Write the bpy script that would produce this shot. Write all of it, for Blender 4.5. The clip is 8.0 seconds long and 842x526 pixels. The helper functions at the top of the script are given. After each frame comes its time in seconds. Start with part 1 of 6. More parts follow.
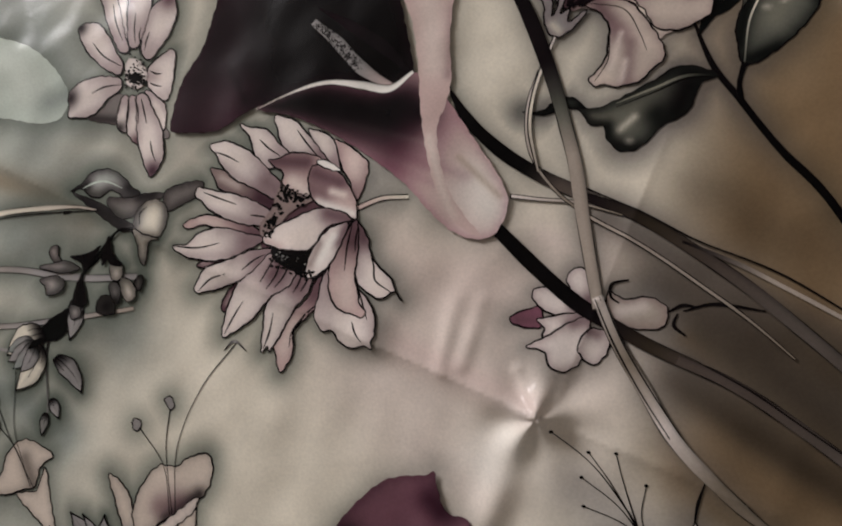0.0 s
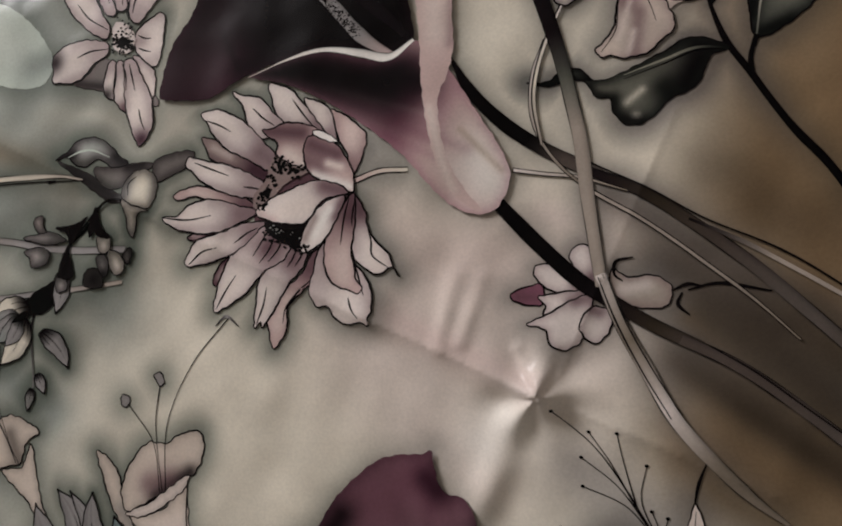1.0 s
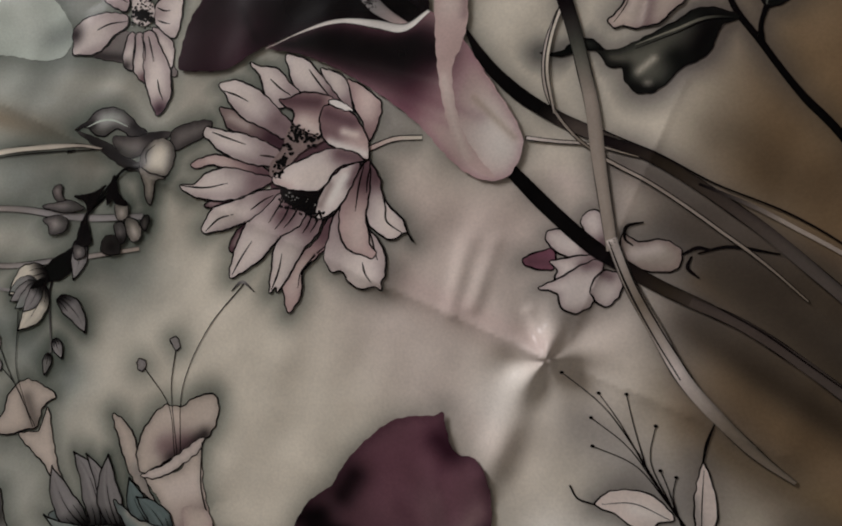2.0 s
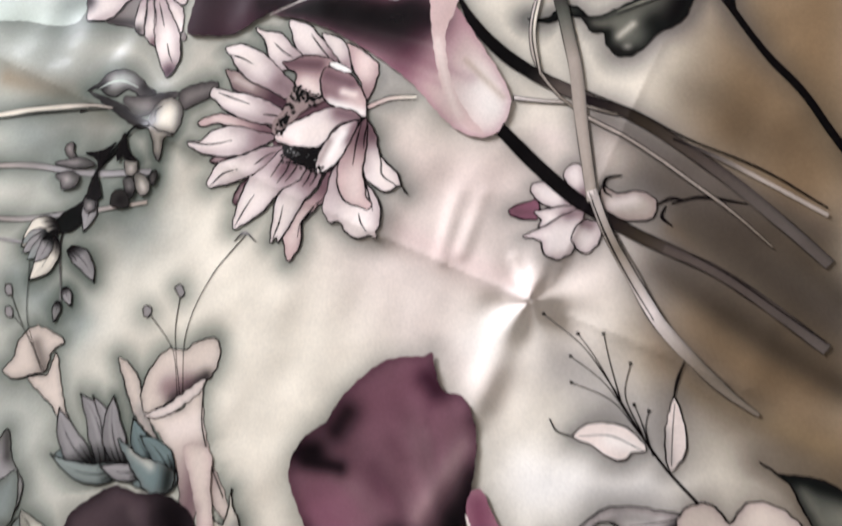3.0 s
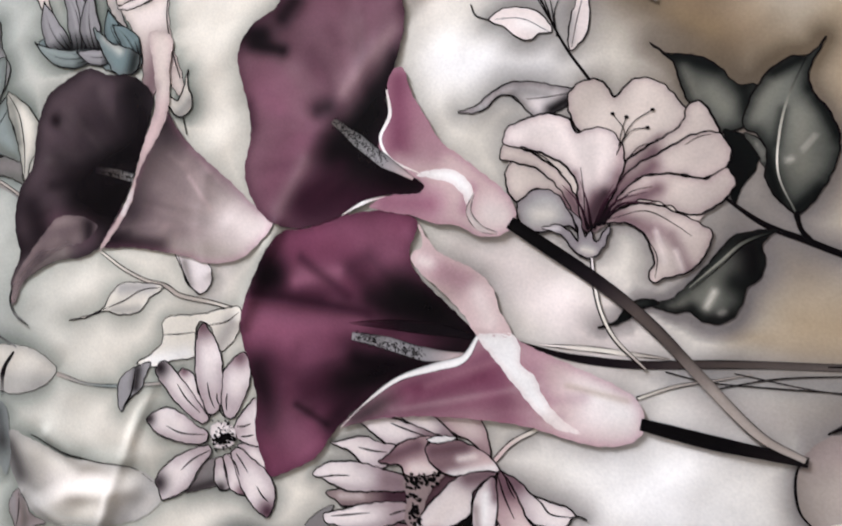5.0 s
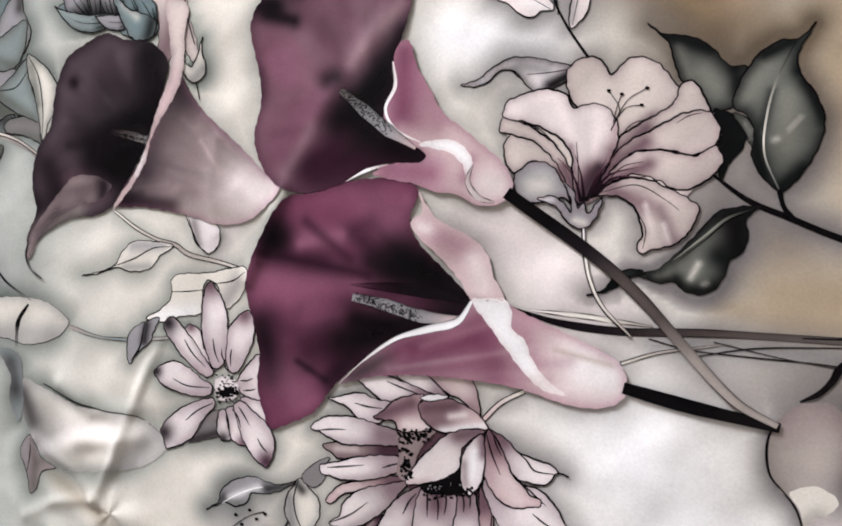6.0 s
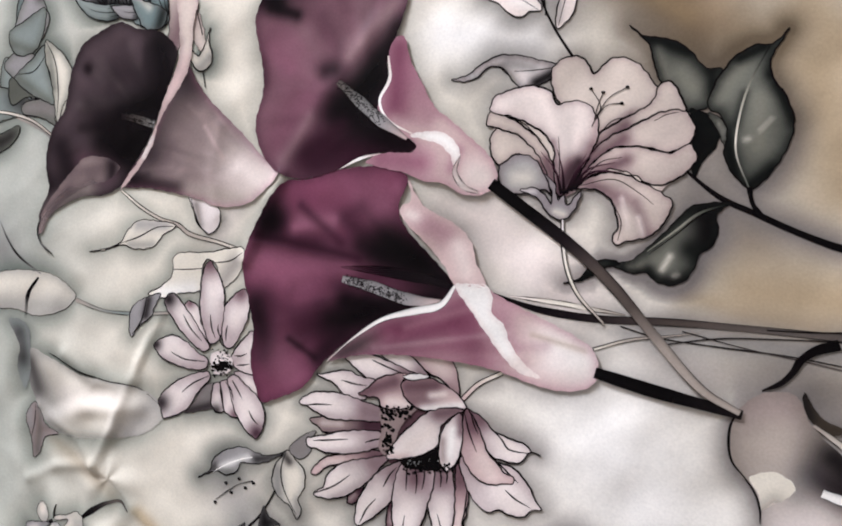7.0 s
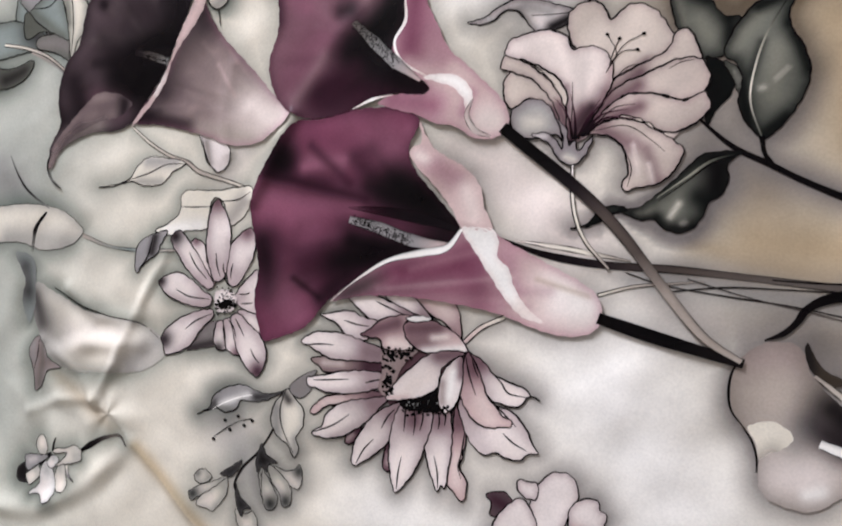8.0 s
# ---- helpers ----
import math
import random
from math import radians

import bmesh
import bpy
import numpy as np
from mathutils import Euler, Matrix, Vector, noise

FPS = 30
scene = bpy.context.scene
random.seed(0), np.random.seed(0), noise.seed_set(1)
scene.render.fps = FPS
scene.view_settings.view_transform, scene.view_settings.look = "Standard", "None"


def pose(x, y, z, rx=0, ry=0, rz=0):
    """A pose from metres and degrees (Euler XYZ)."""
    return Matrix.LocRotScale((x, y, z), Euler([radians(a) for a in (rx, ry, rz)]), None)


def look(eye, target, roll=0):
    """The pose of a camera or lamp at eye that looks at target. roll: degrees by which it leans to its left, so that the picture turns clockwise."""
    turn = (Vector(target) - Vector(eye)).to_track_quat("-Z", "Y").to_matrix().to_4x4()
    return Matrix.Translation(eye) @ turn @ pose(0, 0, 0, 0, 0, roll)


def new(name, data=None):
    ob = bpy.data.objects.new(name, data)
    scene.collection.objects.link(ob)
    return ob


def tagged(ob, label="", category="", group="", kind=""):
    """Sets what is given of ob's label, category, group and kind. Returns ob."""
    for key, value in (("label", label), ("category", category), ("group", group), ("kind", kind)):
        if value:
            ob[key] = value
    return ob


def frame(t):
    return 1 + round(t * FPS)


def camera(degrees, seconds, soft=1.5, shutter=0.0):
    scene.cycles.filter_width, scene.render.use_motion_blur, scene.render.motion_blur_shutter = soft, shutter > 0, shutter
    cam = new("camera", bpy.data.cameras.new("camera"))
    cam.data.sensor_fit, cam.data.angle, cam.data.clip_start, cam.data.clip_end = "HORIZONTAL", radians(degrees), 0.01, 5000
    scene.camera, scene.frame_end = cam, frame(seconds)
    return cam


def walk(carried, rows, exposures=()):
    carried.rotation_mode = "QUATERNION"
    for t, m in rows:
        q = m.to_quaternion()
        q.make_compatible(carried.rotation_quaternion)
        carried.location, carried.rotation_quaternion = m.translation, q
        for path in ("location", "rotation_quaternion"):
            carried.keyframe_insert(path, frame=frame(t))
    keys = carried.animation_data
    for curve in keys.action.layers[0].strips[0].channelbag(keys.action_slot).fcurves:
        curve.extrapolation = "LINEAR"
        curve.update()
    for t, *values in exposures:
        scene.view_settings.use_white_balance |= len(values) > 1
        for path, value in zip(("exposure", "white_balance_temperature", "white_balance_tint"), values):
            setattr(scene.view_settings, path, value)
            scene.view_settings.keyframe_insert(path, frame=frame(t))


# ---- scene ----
from mathutils import geometry, kdtree

cam = camera(67.42, 8.0, soft=2.0, shutter=0.4)
PATH = [
    (0, pose(-0.0000, -0.0000, 0.4999, 6.88, 14.14, -0.00)),
    (0.5, pose(0.0024, -0.0097, 0.4758, 6.25, 13.66, 0.10)),
    (1, pose(-0.0105, -0.0028, 0.4878, 5.25, 13.12, 0.56)),
    (1.5, pose(-0.0168, -0.0248, 0.4929, 4.89, 13.07, 0.91)),
    (1.7, pose(-0.0191, -0.0305, 0.4936, 5.08, 13.34, 0.95)),
    (2.8, pose(-0.0098, -0.0614, 0.5135, 6.92, 12.74, 1.90)),
    (3, pose(-0.0071, -0.0861, 0.5216, 6.59, 12.78, 1.98)),
    (3.5, pose(0.0253, -0.1697, 0.5471, 2.57, 14.51, 3.07)),
    (4, pose(0.0482, -0.2500, 0.5406, 2.35, 14.67, 5.53)),
    (4.5, pose(0.0751, -0.3033, 0.5364, 1.70, 14.92, 6.90)),
    (5, pose(0.1124, -0.3642, 0.5391, 0.63, 14.69, 8.91)),
    (6.3, pose(0.1366, -0.3861, 0.5656, 0.01, 15.38, 11.44)),
    (6.5, pose(0.1484, -0.3903, 0.5660, 0.90, 15.92, 11.98)),
    (7, pose(0.1594, -0.3892, 0.5835, 0.54, 16.10, 12.97)),
    (7.5, pose(0.1690, -0.4001, 0.5884, 0.39, 16.23, 13.87)),
    (8, pose(0.1690, -0.4376, 0.5841, 0.69, 16.41, 15.61)),
]
EXPOSURES = [(0.0, -1.12, 6350, 15), (0.5, -1.1, 6350, 15), (1.0, -1.22, 6350, 15), (1.5, -1.75, 6350, 15), (1.7, -1.73, 6350, 15), (2.8, -0.2, 5950, 15), (3.5, 0.02, 5800, 16),
             (4.5, 0.1, 5650, 16), (5.2, 0.12, 5650, 16), (6.3, 0.12, 5700, 16), (8.0, 0.0, 5750, 16)]
walk(cam, PATH, EXPOSURES)

# ---- world and light ----
world = bpy.data.worlds.new("sky")
scene.world = world
world.use_nodes = True
sky = world.node_tree.nodes.new("ShaderNodeTexSky")
sky.sky_type, sky.sun_disc = "NISHITA", False
sky.sun_elevation, sky.sun_rotation = radians(35), radians(200)
background = world.node_tree.nodes["Background"]
background.inputs["Strength"].default_value = 0.12
world.node_tree.links.new(sky.outputs["Color"], background.inputs["Color"])

WINDOW = (2.0, 3.2, 0.95, 2.25)   # y from, y to, z from, z to, in the west wall
lamp = bpy.data.lights.new("window_light", "AREA")
lamp.shape, lamp.size, lamp.size_y, lamp.energy, lamp.color = "RECTANGLE", 1.1, 1.2, 330.0, (1.0, 0.978, 0.945)
window_light = new("window_light", lamp)
window_light.matrix_world = look((-2.95, 2.6, 1.6), (0.0, -0.3, 0.1))

# ---- colours of the inks, as sRGB ----
INK = dict(
    cream=(232, 224, 206), ivory=(213, 199, 185), reed=(126, 115, 101), white=(250, 246, 238), tan=(136, 112, 83), ochre=(170, 144, 104), grey=(128, 126, 122), sage=(138, 146, 140),
    taupe=(92, 84, 78), dark=(20, 16, 17), black=(9, 7, 8), line=(12, 8, 10), umber=(52, 44, 35), plum=(114, 62, 82), deep=(45, 21, 32), night=(10, 5, 8),
    rose=(144, 92, 110), pink=(207, 181, 175), blush=(233, 219, 209), mauve=(82, 68, 71), smoke=(23, 17, 20), leaf=(92, 93, 84), leafdark=(11, 13, 12),
    leaflight=(142, 139, 124), teal=(112, 126, 124), petal=(235, 224, 217), petaldark=(92, 66, 72), silver=(152, 148, 146), brown=(84, 74, 68), stalk=(170, 158, 146), heather=(148, 130, 125), celadon=(192, 202, 190), mulberry=(112, 80, 88), sand=(176, 155, 123), mist=(128, 121, 117), moss=(110, 118, 108), sepia=(100, 87, 69))


def srgb(name):
    return np.array(INK[name], float) / 255


def linear(c):
    return np.where(c <= 0.04045, c / 12.92, ((c + 0.055) / 1.055) ** 2.4)


# ---- the cloth's relief: old packing folds, puckers where they cross, and soft swells ----
FOLDS = [  # points along the fold (mm), height (mm), half width (mm), sharp or rounded
    ([(-305.7, 60.3), (-34.5, -60.4), (74.5, -96.6)], 2.2, 7, "sharp"),
    ([(-609.7, 199.6), (-465.8, 137.7), (-316.8, 67.8)], 1.0, 12, "round"),
    ([(67.3, 151.7), (-18.1, -43.9)], 2.8, 7, "sharp"),
    ([(-30.8, -50.9), (-52.9, -91.1), (-81.1, -149.1)], 8.0, 14, "round"),
    ([(-93.5, -173.6), (-109.5, -213.1), (-182.5, -362.3)], 1.5, 10, "round"),
    ([(-172.3, -367.1), (-194.5, -460.8)], 4.0, 9, "round"),
    ([(-281, -543), (-303, -625), (-312, -679), (-330, -729)], 4.2, 7, "round"),
    ([(-330, -729), (-362, -705), (-420, -685)], 3.0, 6, "round"),
    ([(-330, -729), (-376, -743), (-416, -772)], 2.6, 7, "round"),
    ([(-329.8, -729.5), (-282.3, -747.9), (-152.6, -822.6)], 4.0, 8, "sharp"),
    ([(-186.2, -440.5), (25.9, -428.1), (169.3, -437.4)], 1.4, 7, "sharp"),
    ([(-406.5, -699.7), (-358.3, -671.5), (-288.1, -649.3)], 5.0, 11, "round"),
    ([(-397.3, -618.9), (-352.3, -637.7), (-296.3, -620.8)], 3.4, 9, "round"),
    ([(-475.4, -906.6), (-378.6, -882.0), (-313.5, -826.8), (-270.6, -762.6)], 6.0, 12, "round"),
    ([(-96.5, 30.8), (-110.0, -24.8)], 2.4, 8, "round"),
    ([(-74.8, 30.5), (-92.6, -20.4)], 2.2, 7, "round"),
    ([(-48.1, -24.1), (-34.5, -56.4)], 2.4, 5, "round"),
    ([(-255.2, -330.3), (-254.3, -381.9), (-237.6, -420.7)], 1.8, 8, "round"),
    ([(-221.0, -372.3), (-184.9, -392.4)], 2.6, 10, "round"),
]
rng = np.random.default_rng(4)
SWELLS = [(a, 2 * math.pi / wave, p, height) for a, wave, p, height in zip(rng.uniform(0, 6.28, 16), np.geomspace(300, 34, 16), rng.uniform(0, 6.28, 16), np.geomspace(1.1, 0.08, 16))]


def to_segment(x, y, x1, y1, x2, y2):
    """Distance from points to a stretch, and how far along it they lie."""
    dx, dy = x2 - x1, y2 - y1
    k = np.clip(((x - x1) * dx + (y - y1) * dy) / (dx * dx + dy * dy + 1e-9), 0, 1)
    return np.hypot(x - x1 - k * dx, y - y1 - k * dy), k


def relief(x, y):
    """Height of the cloth in mm, at places in mm."""
    z = 0 * x - 1.2
    for (x1, y1), (x2, y2) in PLEATS:   # old folds: the cloth rises slowly on one side and falls steeply on the other
        across = ((x - x1) * (y2 - y1) - (y - y1) * (x2 - x1)) / math.hypot(x2 - x1, y2 - y1)
        beyond = to_segment(x, y, x1, y1, x2, y2)[0] ** 2 - across ** 2
        crest = np.exp(-np.sqrt(across ** 2 + 0.6) / np.where(across > 0, 10, 55))
        z = z + 3.4 * crest * np.exp(-np.clip(beyond, 0, None) / 400)
    for a, f, p, height in SWELLS:
        z = z + height * np.sin((x * math.cos(a) + y * math.sin(a)) * f + p + 0.6 * np.sin((y * math.cos(a) - x * math.sin(a)) * f * 0.7 + 2 * p))
    for points, height, width, kind in FOLDS:
        near = np.min([to_segment(x, y, *p, *q)[0] for p, q in zip(points, points[1:])], axis=0)
        swing = 0.75 + 0.25 * np.sin(x * 0.045 + y * 0.06)
        if kind == "round":
            z = z + height * swing * np.exp(-((near / width) ** 2))
        else:
            z = z + height * swing * (0.6 * np.exp(-np.sqrt((near / (0.6 * width)) ** 2 + 0.1)) + 0.3 * np.exp(-np.sqrt(near ** 2 + 9) / 30))
    for (x0, y0), reach, height, wave in (((-360, -700), 130, 2.0, 62), ((-120, -60), 120, 0.7, 48), ((-470, 120), 120, 1.2, 70)):
        envelope = np.exp(-((x - x0) ** 2 + (y - y0) ** 2) / reach ** 2)
        z = z + height * envelope * np.sin((0.8 * x + 0.5 * y) * 6.28 / wave + 1.2 * np.sin(y * 0.05)) * np.cos((0.5 * x - 0.8 * y) * 6.28 / (wave * 1.6))
    for (x0, y0), height in ((PUCKER, 2.6), (PUCKER_LOW, 1.0)):
        r, angle = np.hypot(x - x0, y - y0), np.arctan2(y - y0, x - x0)
        z = z + height * np.sin(5 * angle + 0.8) * np.exp(-((r - 26) / 26) ** 2)
    return z


PLEATS = [[(-640, 208), (-391, 93)], [(-391, 93), (-169, -4)], [(-169, -4), (-34, -58)], [(-34, -58), (120, -120)], [(-296, -740), (-145, -826)]]
PUCKER, PUCKER_LOW = [(-34.5, -60.4)][0], [(-308.0, -737.9)][0]


def normals_at(x, y):
    e = 0.8
    gx, gy = (relief(x + e, y) - relief(x - e, y)) / (2 * e), (relief(x, y + e) - relief(x, y - e)) / (2 * e)
    n = np.stack([-gx, -gy, 1 + 0 * x], -1)
    return n / np.linalg.norm(n, axis=1, keepdims=True)


# ---- materials ----
def material(name):
    m = bpy.data.materials.new(name)
    m.use_nodes = True
    return m, m.node_tree.nodes, m.node_tree.links, m.node_tree.nodes["Principled BSDF"]


def satin():
    """Printed satin: the ink of each point, a little uneven, on a glossy weave."""
    m, nodes, links, shader = material("printed_satin")
    ink = nodes.new("ShaderNodeAttribute")
    ink.attribute_name = "ink"
    place = nodes.new("ShaderNodeTexCoord")
    cloud, grain = nodes.new("ShaderNodeTexNoise"), nodes.new("ShaderNodeTexNoise")
    cloud.inputs["Scale"].default_value, cloud.inputs["Detail"].default_value = 22, 5
    grain.inputs["Scale"].default_value, grain.inputs["Detail"].default_value = 420, 3
    wash, speck = nodes.new("ShaderNodeMapRange"), nodes.new("ShaderNodeMapRange")
    for node, noise_node, low, high in ((wash, cloud, 0.88, 1.07), (speck, grain, 0.93, 1.06)):
        node.inputs["From Min"].default_value, node.inputs["From Max"].default_value = 0.25, 0.75
        node.inputs["To Min"].default_value, node.inputs["To Max"].default_value = low, high
        links.new(place.outputs["Object"], noise_node.inputs["Vector"])
        links.new(noise_node.outputs["Fac"], node.inputs["Value"])
    both = nodes.new("ShaderNodeMath")
    both.operation = "MULTIPLY"
    links.new(wash.outputs["Result"], both.inputs[0])
    links.new(speck.outputs["Result"], both.inputs[1])
    tint = nodes.new("ShaderNodeVectorMath")
    tint.operation = "SCALE"
    links.new(ink.outputs["Color"], tint.inputs[0])
    links.new(both.outputs[0], tint.inputs["Scale"])
    links.new(tint.outputs[0], shader.inputs["Base Color"])
    weave, crumple = nodes.new("ShaderNodeBump"), nodes.new("ShaderNodeBump")
    soft_noise = nodes.new("ShaderNodeTexNoise")
    soft_noise.inputs["Scale"].default_value, soft_noise.inputs["Detail"].default_value = 34, 3
    links.new(place.outputs["Object"], soft_noise.inputs["Vector"])
    crumple.inputs["Strength"].default_value, crumple.inputs["Distance"].default_value = 0.16, 0.003
    weave.inputs["Strength"].default_value, weave.inputs["Distance"].default_value = 0.12, 0.0006
    links.new(soft_noise.outputs["Fac"], crumple.inputs["Height"])
    links.new(grain.outputs["Fac"], weave.inputs["Height"])
    links.new(crumple.outputs["Normal"], weave.inputs["Normal"])
    links.new(weave.outputs["Normal"], shader.inputs["Normal"])
    shader.inputs["Roughness"].default_value = 0.2
    shader.inputs["Specular IOR Level"].default_value = 0.1
    clear, mixed = nodes.new("ShaderNodeBsdfTransparent"), nodes.new("ShaderNodeMixShader")
    links.new(ink.outputs["Alpha"], mixed.inputs["Fac"])
    links.new(clear.outputs[0], mixed.inputs[1])
    links.new(shader.outputs[0], mixed.inputs[2])
    links.new(mixed.outputs[0], nodes["Material Output"].inputs["Surface"])
    return m


def plaster(name, colour, scale):
    m, nodes, links, shader = material(name)
    noise_node, ramp, bump = nodes.new("ShaderNodeTexNoise"), nodes.new("ShaderNodeValToRGB"), nodes.new("ShaderNodeBump")
    noise_node.inputs["Scale"].default_value, noise_node.inputs["Detail"].default_value = scale, 6
    ramp.color_ramp.elements[0].color = (*[v * 0.88 for v in colour], 1)
    ramp.color_ramp.elements[1].color = (*colour, 1)
    bump.inputs["Strength"].default_value = 0.15
    links.new(noise_node.outputs["Fac"], ramp.inputs["Fac"])
    links.new(noise_node.outputs["Fac"], bump.inputs["Height"])
    links.new(ramp.outputs["Color"], shader.inputs["Base Color"])
    links.new(bump.outputs["Normal"], shader.inputs["Normal"])
    shader.inputs["Roughness"].default_value = 0.8
    return m


SATIN = satin()
WALL_PAINT, FLOOR_WOOD = plaster("wall_paint", (0.42, 0.41, 0.39), 6), plaster("floor_wood", (0.3, 0.2, 0.12), 14)


# ---- the room that closes the place ----
def boxes(name, spans, mat, label, category):
    bm = bmesh.new()
    for x1, x2, y1, y2, z1, z2 in spans:
        bmesh.ops.create_cube(bm, size=1, matrix=Matrix.LocRotScale(((x1 + x2) / 2, (y1 + y2) / 2, (z1 + z2) / 2), None, (x2 - x1, y2 - y1, z2 - z1)))
    data = bpy.data.meshes.new(name)
    bm.to_mesh(data)
    bm.free()
    data.materials.append(mat)
    return tagged(new(name, data), label, category, kind="structure")


W, E, S, N, TOP = -3.05, 2.2, -2.1, 3.4, 2.55
boxes("floor", [(W, E, S, N, -0.12, -0.009)], FLOOR_WOOD, "plain brown floor under the spread cloth", "floor")
boxes("ceiling", [(W, E, S, N, TOP, TOP + 0.1)], WALL_PAINT, "plain grey ceiling of the room", "ceiling")
boxes("wall_north", [(W, E, N, N + 0.15, -0.12, TOP)], WALL_PAINT, "plain grey painted wall", "wall")
y1, y2, z1, z2 = WINDOW
boxes("wall_west", [(W - 0.15, W, S - 0.15, N + 0.15, -0.12, z1), (W - 0.15, W, S - 0.15, N + 0.15, z2, TOP), (W - 0.15, W, S - 0.15, y1, z1, z2), (W - 0.15, W, y2, N + 0.15, z1, z2)],
      WALL_PAINT, "plain grey wall with a window opening", "wall")
boxes("wall_east", [(E, E + 0.15, S - 0.15, N + 0.15, -0.12, TOP)], WALL_PAINT, "plain grey painted wall", "wall")
boxes("wall_south", [(W, E, S - 0.15, S, -0.12, TOP)], WALL_PAINT, "plain grey painted wall", "wall")


# ---- how the print is laid on the cloth ----
STRAIGHT = ((1, 0, 0), (0, 1, 0))
state = dict(place=STRAIGHT, layer=0, level=0.3, halo=1.0, wave=0.35, rim=None, tuck=None)
HALO = []          # places along the motifs' edges, with the strength of the airbrushed rim


def placed(points):
    (a, b, c), (d, e, f) = state["place"]
    p = np.asarray(points, float)
    q = np.stack([a * p[:, 0] + b * p[:, 1] + c, d * p[:, 0] + e * p[:, 1] + f], -1)
    if state["tuck"]:   # beyond the fold the print is drawn in a little
        (x1, y1), (x2, y2), shift = state["tuck"]
        across = ((q[:, 0] - x1) * (y2 - y1) - (q[:, 1] - y1) * (x2 - x1)) / math.hypot(x2 - x1, y2 - y1)
        q = q + np.array(shift) * (0.5 + 0.5 * np.tanh(across / 5))[:, None]
    return q


def spline(points, closed, step=1.6):
    """A smooth curve through the points (centripetal Catmull-Rom), in even steps."""
    p = np.asarray(points, float)
    n = len(p)
    ext = np.concatenate([p[-1:], p, p[:2]]) if closed else np.concatenate([2 * p[:1] - p[1:2], p, 2 * p[-1:] - p[-2:-1]])
    out = []
    for i in range(n if closed else n - 1):
        a, b, c, d = ext[i:i + 4]
        t1 = max(np.linalg.norm(b - a), 1e-3) ** 0.5
        t2 = t1 + max(np.linalg.norm(c - b), 1e-3) ** 0.5
        t3 = t2 + max(np.linalg.norm(d - c), 1e-3) ** 0.5
        t = np.linspace(t1, t2, max(3, int(np.linalg.norm(c - b) / step)), endpoint=False)[:, None]
        a1, a2, a3 = (t1 - t) / t1 * a + t / t1 * b, (t2 - t) / (t2 - t1) * b + (t - t1) / (t2 - t1) * c, (t3 - t) / (t3 - t2) * c + (t - t2) / (t3 - t2) * d
        b1, b2 = (t2 - t) / t2 * a1 + t / t2 * a2, (t3 - t) / (t3 - t1) * a2 + (t - t1) / (t3 - t1) * a3
        out.append((t2 - t) / (t2 - t1) * b1 + (t - t1) / (t2 - t1) * b2)
    if not closed:
        out.append(p[-1:])
    return np.concatenate(out)


def inside(points, loop):
    x, y = points[:, 0][:, None], points[:, 1][:, None]
    (x1, y1), (x2, y2) = loop.T, np.roll(loop, -1, 0).T
    cut = ((y1 > y) != (y2 > y)) & (x < (x2 - x1) * (y - y1) / np.where(y2 == y1, 1e-9, y2 - y1) + x1)
    return cut.sum(1) % 2 == 1


def sprayed(points, base, sprays):
    """Airbrushed ink: a ground colour, and soft strokes (x1, y1, x2, y2, radius, colour, strength) over it. No colour: thinner ink."""
    c = np.concatenate([np.tile(srgb(base), (len(points), 1)), np.ones((len(points), 1))], 1)
    for x1, y1, x2, y2, r, colour, strength in sprays:
        (x1, y1), (x2, y2) = placed([(x1, y1), (x2, y2)])
        k = (strength * np.exp(-(to_segment(points[:, 0], points[:, 1], x1, y1, x2, y2)[0] / (1.25 * r)) ** 1.8))[:, None]
        if colour:
            c[:, :3] += (srgb(colour) - c[:, :3]) * k
        else:
            c[:, 3:] *= 1 - k
    return c


def silk(focus, rim, colours, count, seed, reach=(0.15, 0.8), breadth=(3, 8), strength=(0.1, 0.32)):
    """Long soft brush strokes from a flower's rim towards its throat, darker and lighter in turn."""
    rnd, edge, strokes = random.Random(seed), np.asarray(rim, float), []
    for i in range(count):
        k = rnd.random() * (len(edge) - 1)
        a, b = edge[int(k)], edge[int(k) + 1]
        p = a + (b - a) * (k % 1)
        near, far = sorted((rnd.uniform(*reach), rnd.uniform(*reach)))
        q1, q2 = p + (np.array(focus) - p) * near, p + (np.array(focus) - p) * far + np.array([rnd.uniform(-6, 6), rnd.uniform(-6, 6)])
        strokes.append((*q1, *q2, rnd.uniform(*breadth), rnd.choice(colours), rnd.uniform(*strength)))
    return strokes


